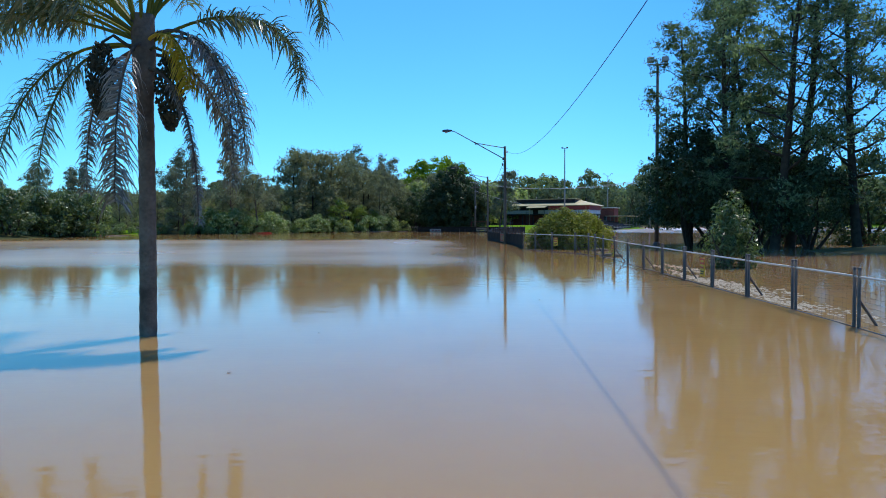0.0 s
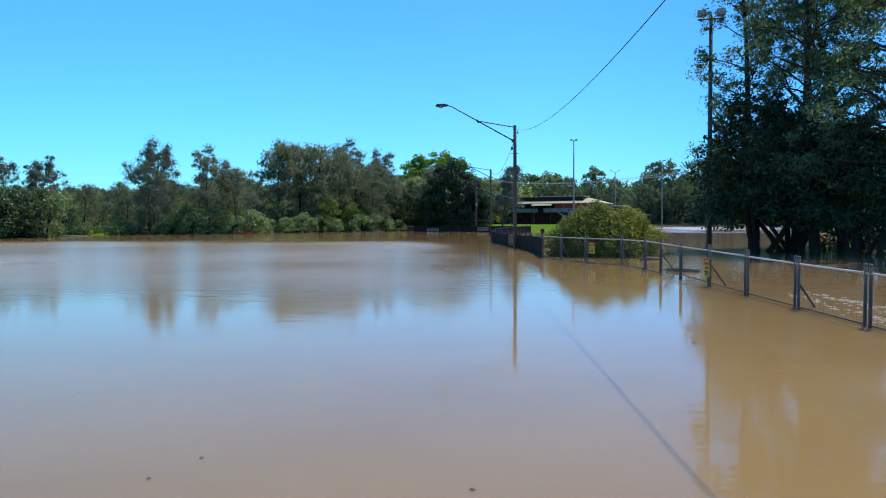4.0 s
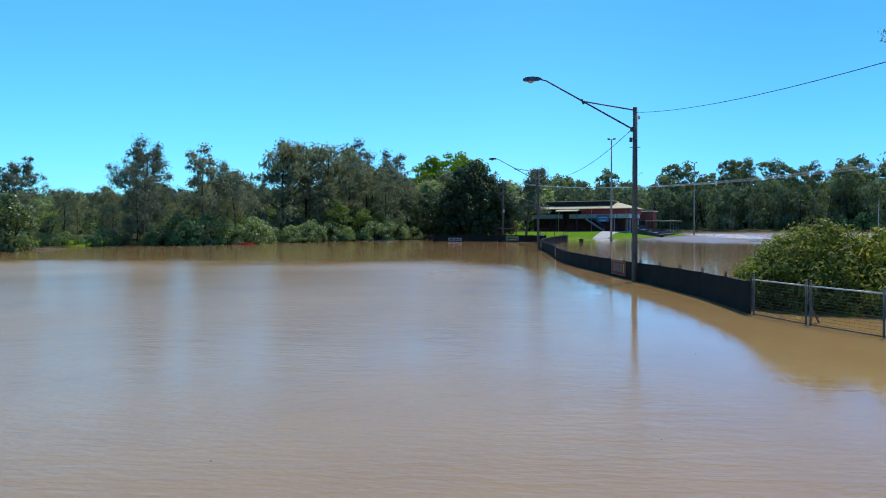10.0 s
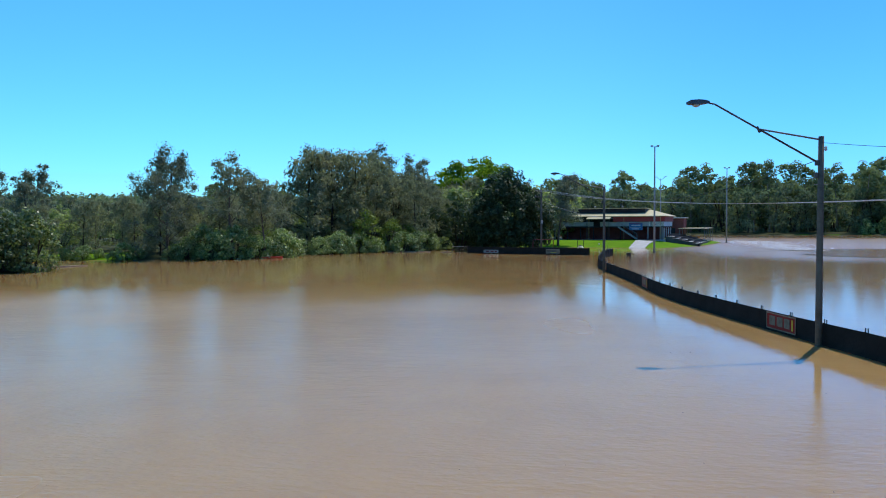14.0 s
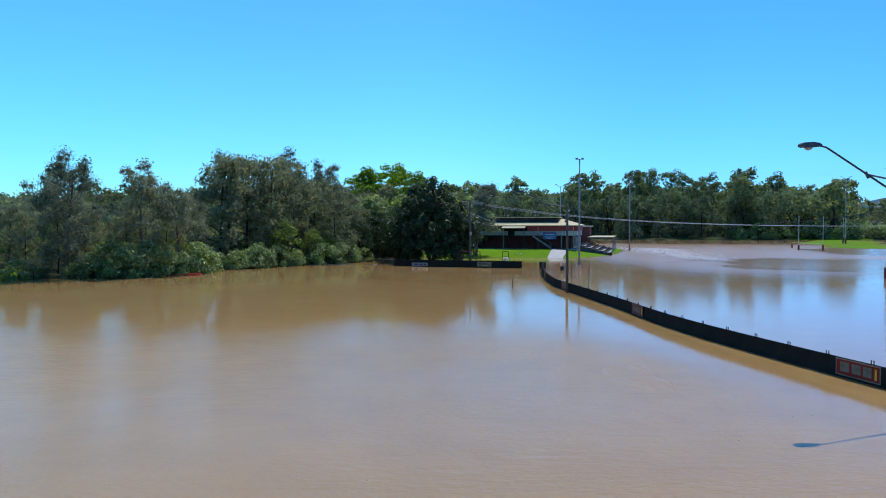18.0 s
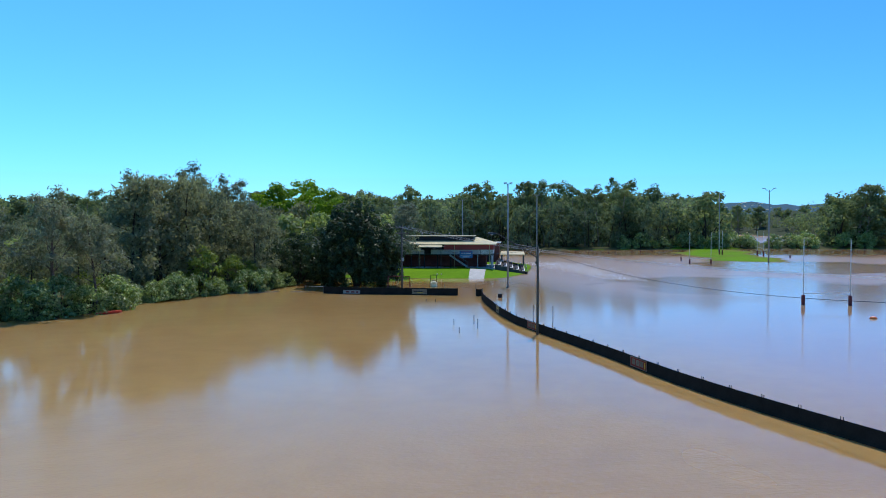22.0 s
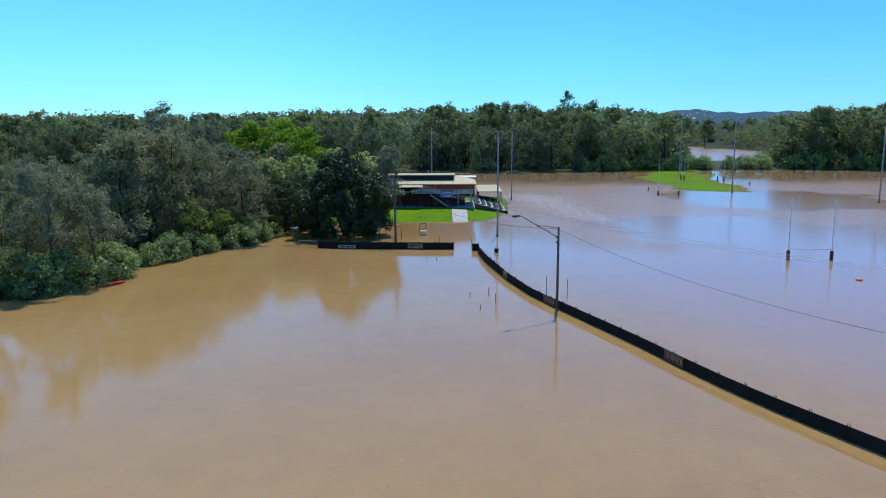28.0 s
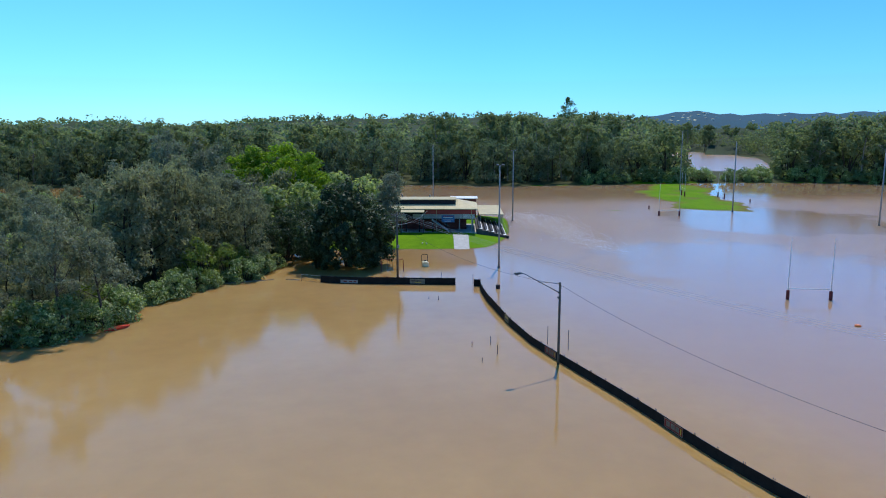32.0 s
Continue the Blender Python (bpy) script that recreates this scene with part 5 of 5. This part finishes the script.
goal(42.2, 111.0, 47.0, 108.5)
goal(85.7, 195.3, 90.6, 193.3)
goal(130.6, 242.0, 128.0, 237.2, 8.0, 2.6, 1.7)
goal(137.0, 231.5, 135.0, 226.3, 8.0, 2.6, 1.7)
solo("marker_post", Geo().box((0, 0, 0.4), (0.28, 0.28, 1.4), 0, 0.05), MAROON, "maroon padded marker post in floodwater", "post", at=(92.5, 208.7, 0))
solo("marker_post", Geo().box((0, 0, 0.4), (0.3, 0.3, 1.2), 0, 0.05), MAROON, "maroon padded marker post on the grass", "post", at=(134.0, 214.0, 0))

# ---- clubhouse ----
CX, CY, CYAW = 15.9, 181.0, -22.0
club = thing("clubhouse", (CX, CY, 0), "two-storey sports clubhouse with cream steel roof and red fascia", "building", "", CYAW)
U0, U1, V1 = -13.0, 10.2, 13.0
GZ0 = 1.12
base = part("floor_slab", Geo().box(((U0 + U1) / 2, V1 / 2, GZ0 - 0.2), (U1 - U0 + 1, V1 + 1, 0.5)), CONCRETE, club)
part("upper_floor", Geo().box(((U0 + U1) / 2, V1 / 2 + 0.2, 3.85), (U1 - U0, V1 - 0.4, 0.26), 0, 0.02), DARK, club)
part("lower_wall", Geo().box(((U0 + U1) / 2 - 0.5, V1 / 2 + 2.2, 2.45), (U1 - U0 - 2.4, V1 - 5.2, 2.6)), BRICKRED, club, "dark red lower storey wall")
# all but the right-hand front columns carry the shade in a dark colour
for k in range(9):
    u = U0 + 0.4 + k * (U1 - U0 - 0.8) / 8
    part("column", Geo().box((u, 0.25, 2.5), (0.2, 0.2, 2.75), 0, 0.015), GREYPAINT if k > 6 else DARK, club)
for k in range(4):
    part("column", Geo().box((U1 - 0.35, 2.6 + k * 3.2, 2.5), (0.2, 0.2, 2.75), 0, 0.015), WHITE, club)
# shade under the roof is given by the wall's dark colour
part("upper_wall", Geo().box(((U0 + U1) / 2, V1 / 2 + 0.7, 5.0), (U1 - U0 - 1.2, V1 - 1.8, 2.1)), DARK, club, "upper storey wall with its shade put in as dark colour")
part("balustrade", Geo().box((2.4, 0.1, 4.45), (10.4, 0.07, 0.95), 0, 0.01), GREYPAINT, club, "grey balcony front")
part("balustrade", Geo().box((8.9, 0.08, 4.45), (2.5, 0.06, 0.95), 0, 0.01), WHITE, club, "white balcony front")
part("balustrade", Geo().box((U1 - 0.06, 6.3, 4.45), (0.07, 12.2, 0.95), 0, 0.01), WHITE, club, "white side balcony front")
part("balustrade", Geo().box((-8.4, 0.1, 4.45), (8.4, 0.07, 0.9), 0, 0.01), GREYPAINT, club, "pale grey balcony front")
for k in range(7):
    w = part("window", Geo().box((-11.5 + k * 3.1, 1.37, 5.15), (1.9, 0.05, 1.2), 0, 0.01), GLASS_DARK, club)
    part("window_frame", Geo().box((-11.5 + k * 3.1, 1.34, 5.15), (0.05, 0.05, 1.2)), GREYPAINT, w)
for k in range(12):
    part("baluster", Geo().box((7.75 + k * 0.21, 0.02, 4.45), (0.05, 0.05, 0.9), 0, 0.005), DARK, club)
for k in range(5):
    part("veranda_post", Geo().box((7.3 + k * 0.7, 0.1, 5.0), (0.09, 0.09, 2.0), 0, 0.01), WHITE, club)
part("fascia", Geo().box((5.1, -0.08, 5.5), (10.3, 0.12, 1.08), 0, 0.015), RED, club, "red painted front fascia")
part("fascia", Geo().box((U1 + 0.06, 6.4, 5.5), (0.12, 12.8, 1.08), 0, 0.015), RED, club, "red painted side fascia")
part("fascia", Geo().box((-6.6, -0.02, 5.85), (12.8, 0.1, 0.3), 0, 0.015), DARK, club, "dark front fascia")


def hip_roof(u0, u1, v0, v1, z0, z1, run, t=0.14):
    vm = (v0 + v1) / 2
    low = [(u0, v0, z0), (u1, v0, z0), (u1, v1, z0), (u0, v1, z0)]
    g = Geo().add([(x, y, z - t) for x, y, z in low] + low + [(u0 + run * 0.0, vm, z1), (u1 - run, vm, z1)],
                  [(3, 2, 1, 0), (0, 1, 5, 4), (1, 2, 6, 5), (2, 3, 7, 6), (3, 0, 4, 7), (4, 5, 9, 8), (6, 7, 8, 9), (5, 6, 9), (7, 4, 8)])
    return g


roof = part("roof", hip_roof(U0 - 0.5, U1 + 0.6, -0.7, V1 + 0.6, 6.12, 7.5, 4.2), CREAM, club)
for k in range(46):
    u = U0 - 0.2 + k * 0.46
    zr = lambda v: 6.12 + (v + 0.7) / 7.15 * 1.38 + 0.012
    vtop = 6.2 if u < U1 - 3.8 else max(0.4, (U1 + 0.5 - u) * 1.5)
    rib = Geo().add([(u - 0.02, -0.7, zr(-0.7)), (u + 0.02, -0.7, zr(-0.7)), (u + 0.02, vtop, zr(vtop)), (u - 0.02, vtop, zr(vtop)),
                     (u, -0.7, zr(-0.7) + 0.03), (u, vtop, zr(vtop) + 0.03)], [(0, 1, 4), (0, 4, 5, 3), (1, 2, 5, 4), (2, 3, 5)])
    part("roof_rib", rib, CREAM, roof)
mon = part("roof_monitor", Geo().box((-3.5, 5.2, 7.22), (19.0, 5.4, 0.9), 0, 0.03), DARK, roof, "dark-sided raised ridge vent")
part("monitor_roof", Geo().box((-3.5, 5.2, 7.75), (19.6, 6.2, 0.14), 0, 0.03), CREAM, mon)
for u in (-10.5, -5.5, 0.5):
    part("roof_vent", Geo().lathe((u, 7.0, 7.85), [(0.12, 0), (0.12, 0.25), (0.2, 0.3), (0.2, 0.48), (0.06, 0.58)], 10), STEEL, roof)
part("gutter", Geo().box(((U0 + U1) / 2, -0.78, 6.03), (U1 - U0 + 1.2, 0.12, 0.12), 0, 0.02), CREAM, roof)
aw = part("awning", Geo().add([(-5.2, -2.2, 5.48), (-0.3, -2.2, 5.48), (-0.3, -0.2, 5.98), (-5.2, -0.2, 5.98), (-5.2, -2.2, 5.58), (-0.3, -2.2, 5.58), (-0.3, -0.2, 6.08), (-5.2, -0.2, 6.08)],
                              [(3, 2, 1, 0), (4, 5, 6, 7), (0, 1, 5, 4), (1, 2, 6, 5), (2, 3, 7, 6), (3, 0, 4, 7)]), CREAM, club, "cream sloping awning")
for u in (-5.05, -0.45):
    part("awning_post", Geo().box((u, -2.1, 3.25), (0.11, 0.11, 4.45), 0, 0.01), STEEL_DARK, aw)
st = part("staircase", Geo().add([(1.2, -1.3, 3.7), (1.2, -0.3, 3.7), (5.0, -0.3, 1.2), (5.0, -1.3, 1.2), (1.2, -1.3, 3.95), (1.2, -0.3, 3.95), (5.0, -0.3, 1.45), (5.0, -1.3, 1.45)],
                                [(0, 1, 2, 3), (4, 7, 6, 5), (0, 3, 7, 4), (1, 5, 6, 2), (0, 4, 5, 1), (3, 2, 6, 7)]), GREYPAINT, club)
for k in range(14):
    part("step", Geo().box((1.35 + k * 0.275, -0.8, 3.93 - k * 0.18), (0.3, 1.04, 0.05), 0, 0.008), CONCRETE, st)
for vv in (-1.32, -0.28):
    part("handrail", Geo().tube([(1.2, vv, 4.85), (5.0, vv, 2.4), (5.0, vv, 1.3)], 0.025, 6), STEEL, st)
bn = part("banner", Geo().box((4.6, -0.02, 3.95), (2.7, 0.05, 1.5), 0, 0.01), BLUE, club, "blue banner with pale and red bars")
for cz, sx, m in ((4.5, 2.3, RED), (4.2, 1.9, WHITE), (3.75, 2.2, GREYPAINT), (3.45, 1.4, WHITE)):
    part("mark", Geo().box((4.6, -0.052, cz), (sx, 0.012, 0.12)), m, bn)
for k in range(4):
    part("downpipe", Geo().tube([(-12.4 + k * 7.3, -0.12, 6.0), (-12.4 + k * 7.3, -0.12, 1.2)], 0.045, 6), CREAM, club)

stand_ = thing("grandstand", (CX, CY, 0), "concrete grandstand tiers with dark seat rows beside the clubhouse", "grandstand", "", CYAW)
for k in range(5):
    zt = 1.85 - 0.32 * k
    tier = part("tier", Geo().box((11.2 + k * 1.25, 9.5, zt / 2 - 0.2), (1.25, 20.0, zt + 0.4), 0, 0.02), ASPHALT, stand_)
    part("seat_row", Geo().box((11.35 + k * 1.25, 9.8, zt + 0.2), (0.55, 18.6, 0.07), 0, 0.02), DARK, tier, "dark seat plank")
    part("seat_back", Geo().box((11.02 + k * 1.25, 9.8, zt + 0.42), (0.06, 18.6, 0.36), 0, 0.015), DARK, tier)
    part("edge", Geo().box((11.82 + k * 1.25 - 0.28, 9.5, zt + 0.012), (0.6, 20.0, 0.04), 0, 0.01), WHITE, tier, "white painted nosing")
shade = thing("shade_shelter", (CX, CY, 0), "long flat pale shade roof on steel posts", "shelter", "", CYAW)
part("roof", Geo().box((14.2, 22.0, 3.42), (5.6, 20.0, 0.14), 0, 0.03), CREAM, shade)
for v in (12.5, 17.2, 22, 26.8, 31.5):
    for u in (11.7, 16.8):
        part("post", Geo().tube([(u, v, 0.2), (u, v, 3.4)], 0.06, 8), STEEL, shade)
store = thing("storage_shed", (CX, CY, 0), "dark red shed with white roof behind the clubhouse", "shed", "", CYAW)
part("wall", Geo().box((8.0, 28.0, 3.3), (6.0, 5.4, 4.8)), BRICKRED, store)
part("roof", Geo().box((8.0, 28.0, 5.82), (6.8, 6.2, 0.16), 0, 0.03), WHITE, store)
part("door", Geo().box((8.6, 25.27, 2.4), (1.0, 0.06, 2.1), 0, 0.01), DARK, store)
rl = thing("safety_railing", (CX, CY, 0), "pale steel railing at the end of the grandstand", "railing", "", CYAW)
for v in (-0.3, 5, 10, 15, 19.5):
    part("post", Geo().tube([(17.2, v, -0.4), (17.2, v, 1.25)], 0.03, 6), STEEL, rl)
part("rail", Geo().tube([(17.2, -0.3, 1.2), (17.2, 19.5, 1.2)], 0.025, 6), STEEL, rl)

pth = Geo()
P0, P1, P2, P3 = (15.8, 164.6), (18.5, 163.6), (22.6, 174.0), (19.7, 175.2)
vs = []
for k in range(9):
    f = k / 8
    for a, b in ((P0, P3), (P1, P2)):
        x, y = a[0] + (b[0] - a[0]) * f, a[1] + (b[1] - a[1]) * f
        vs.append((x, y, max(z_at(x, y), -0.12) + 0.09))
for x, y, z in list(vs):
    vs.append((x, y, z - 0.35))
pth.add(vs, [(2 * k, 2 * k + 1, 2 * k + 3, 2 * k + 2) for k in range(8)] + [(2 * k + 2, 2 * k, 18 + 2 * k, 20 + 2 * k) for k in range(8)][::1] + [(2 * k + 1, 2 * k + 3, 21 + 2 * k, 19 + 2 * k) for k in range(8)] + [(0, 18, 19, 1), (16, 17, 35, 34)])
solo("pavement", pth, CONCRETE, "pale concrete path running down to the floodwater", "path", kind="structure")

# ---- small things about the clubhouse ----
mach = thing("yellow_machine", (5.1, 150.6, 0), "pale yellow mower with dark roll bar half under water", "machine", "", -10)
part("body", Geo().box((0, 0, 0.35), (1.0, 1.5, 0.9), 0, 0.16), PALE_YELLOW, mach)
part("hood", Geo().box((0, -0.55, 0.72), (0.6, 0.7, 0.35), 0, 0.12), PALE_YELLOW, mach)
part("roll_bar", Geo().tube([(-0.5, 0.5, 0.2), (-0.5, 0.5, 1.75), (-0.42, 0.5, 1.85), (0.42, 0.5, 1.85), (0.5, 0.5, 1.75), (0.5, 0.5, 0.2)], 0.05, 8), DARK, mach)
part("seat", Geo().box((0, 0.2, 0.92), (0.5, 0.5, 0.14), 0, 0.05), DARK, mach)
sw = thing("swing_set", (-1.3, 148.1, 0), "rust-red steel swing frame standing in floodwater", "swing", "", -20)
part("top_bar", Geo().tube([(-1.7, 0, 2.0), (1.7, 0, 2.0)], 0.045, 8), MAROON, sw)
for x in (-1.7, 1.7):
    for s in (-0.8, 0.8):
        part("leg", Geo().tube([(x, 0, 2.0), (x + 0.1 * (1 if x > 0 else -1), s, -0.8)], 0.04, 8), MAROON, sw)
for x in (-0.8, 0.0, 0.8):
    part("chain", Geo().tube([(x, 0, 2.0), (x, 0, 0.25)], 0.012, 4), STEEL_DARK, sw)
kay = Geo()
for k, (xx, w, zt) in enumerate(((-1.5, 0.05, 0.2), (-1.1, 0.3, 0.22), (-0.4, 0.42, 0.24), (0.4, 0.42, 0.24), (1.1, 0.3, 0.22), (1.5, 0.05, 0.2))):
    kay.add([(xx, -w, zt), (xx, -w * 0.7, -0.1), (xx, w * 0.7, -0.1), (xx, w, zt)], [] if k == 0 else [(j - 4, (j + 1) % 4 - 4, (j + 1) % 4, j) for j in range(4)])
kay.f += [(0, 1, 2, 3), (23, 22, 21, 20)]
solo("pool_float", kay, SCARLET, "bright red plastic float washed against the bank", "float", at=(-40.1, 127.0, 0.02), yaw=35)
solo("buoy", Geo().lathe((0, 0, -0.1), [(0.15, -0.2), (0.34, -0.05), (0.38, 0.12), (0.3, 0.28), (0.1, 0.34)], 12), ORANGE, "orange barrel float drifting on the flooded field", "float", at=(39.1, 97.9, 0), smooth=True)
for x, y, L, yaw in ((-23.6, 148.2, 7.5, 3), (-17.2, 147.2, 2.2, 150), (-25.5, 150.8, 4.0, -8), (7.0, 43.6, 1.1, 30), (6.4, 36.2, 1.1, -25), (-58, 108, 5.0, 60)):
    solo("log", Geo().tube([(-L / 2, 0, 0.02), (-L * 0.1, 0.06, 0.05), (L / 2, 0, 0.03)], [0.09, 0.1, 0.06], 8), WOOD, "pale driftwood log floating at the water's edge", "log", "floating logs", at=(x, y, 0), yaw=yaw, smooth=True)
for x, y in ((31.2, 173.4), (9.1, 130.7)):
    solo("bin", Geo().lathe((0, 0, -0.3), [(0.25, -0.1), (0.28, 0.3), (0.32, 0.75), (0.33, 0.8), (0.2, 0.86)], 10), DARK, "dark plastic bin standing in floodwater", "bin", "bins", at=(x, y, 0), smooth=True)
for x, y in ((11.2, 169.8), (11.9, 169.4)):
    solo("ball", Geo().lathe((0, 0, 0.14), [(0.02, -0.14), (0.1, -0.1), (0.14, 0), (0.1, 0.1), (0.02, 0.14)], 10), WHITE, "small white ball lying on the lawn", "ball", "balls", at=(x, y, z_at(x, y)), smooth=True)

# scum line behind the wire fence, flecks for sun glitter, and drifting specks
fr = np.random.default_rng(17)
sg = Geo()
rafts = [(6.2 + abs(fr.normal()) * 0.5, fr.uniform(11.5, 27.5)) for _ in range(26)]
for k in range(1500):
    rx, ry = rafts[fr.integers(0, 26)]
    x, y = max(6.12, rx + fr.normal() * 0.16), ry + fr.normal() * 0.75
    r0 = fr.uniform(0.008, 0.05) if fr.random() < 0.9 else fr.uniform(0.05, 0.09)
    ring = [(x + math.cos(a) * r0 * fr.uniform(0.6, 1.5), y + math.sin(a) * r0 * fr.uniform(0.6, 2.0), 0.008) for a in np.linspace(0, 5.2, 6)]
    sg.add(ring + [(x, y, 0.01 + r0 * 0.3)], [(i, (i + 1) % 6, 6) for i in range(6)])
solo("flood_scum", sg, FOAM, "pale foam and litter caught behind the wire fence", "foam", kind="stuff")
wg2 = Geo()
for k in range(2700):
    # sun glitter modelled as white flecks: two streaks, bending towards the fence
    u = fr.random() ** 1.3
    x, y = 54 - 11 * u + fr.normal() * (4.5 - 2.6 * u), 211 - 56 * u + fr.normal() * 4
    if z_at(x, y) > -0.05:
        continue
    r0 = 0.03 + 0.1 * fr.random() ** 3
    ring = [(x + math.cos(a) * r0 * fr.uniform(1.2, 2.6), y + math.sin(a) * r0 * fr.uniform(0.4, 0.9), 0.01) for a in np.linspace(0, 5.2, 6)]
    wg2.add(ring + [(x, y, 0.04)], [(i, (i + 1) % 6, 6) for i in range(6)])
solo("white_froth", wg2, GLITTER_WHITE, "white flecks standing for sun glitter on the flooded field", "froth", kind="stuff")
dg = Geo()
for k in range(90):
    y = fr.uniform(4, 60)
    x = fr.uniform(-22, 5)
    r0 = fr.uniform(0.006, 0.02)
    ring = [(x + math.cos(a) * r0 * fr.uniform(0.6, 1.5), y + math.sin(a) * r0 * fr.uniform(0.6, 1.5), 0.006) for a in np.linspace(0, 5.2, 6)]
    dg.add(ring + [(x, y, 0.015)], [(i, (i + 1) % 6, 6) for i in range(6)])
solo("floating_litter", dg, WOOD, "small leaves and twigs drifting on the water", "litter", kind="stuff")

# houses on the far hill
hr = random.Random(4)
hs = thing("house", (0, 0, -50), "pale house among trees on the far hill", "house", "houses on the hill")
part("wall", Geo().box((0, 0, 3), (18, 10, 6), 0, 0.1), WHITE, hs)
part("roof", Geo().add([(-10, -6, 6), (10, -6, 6), (10, 6, 6), (-10, 6, 6), (-6, 0, 9), (6, 0, 9)], [(0, 1, 5, 4), (2, 3, 4, 5), (1, 2, 5), (3, 0, 4), (3, 2, 1, 0)]), CREAM, hs)
for k in range(46):
    a = hr.choice((hr.uniform(36.5, 40), hr.uniform(36.8, 39.5), hr.uniform(41, 52)))
    f = hr.uniform(0.5, 0.97)
    d = 2100 + 400 * f
    pz = float(np.interp(a, az, prof))
    zz = pz * (0.55 * f * 2 if f < 0.5 else 0.55 + 0.45 * (f - 0.5) * 2)
    copy_thing(hs, pose(math.sin(radians(a)) * d, math.cos(radians(a)) * d, zz - 1, 0, 0, hr.uniform(0, 180)) @ Matrix.Scale(hr.uniform(0.28, 0.5), 4))
retire([hs])
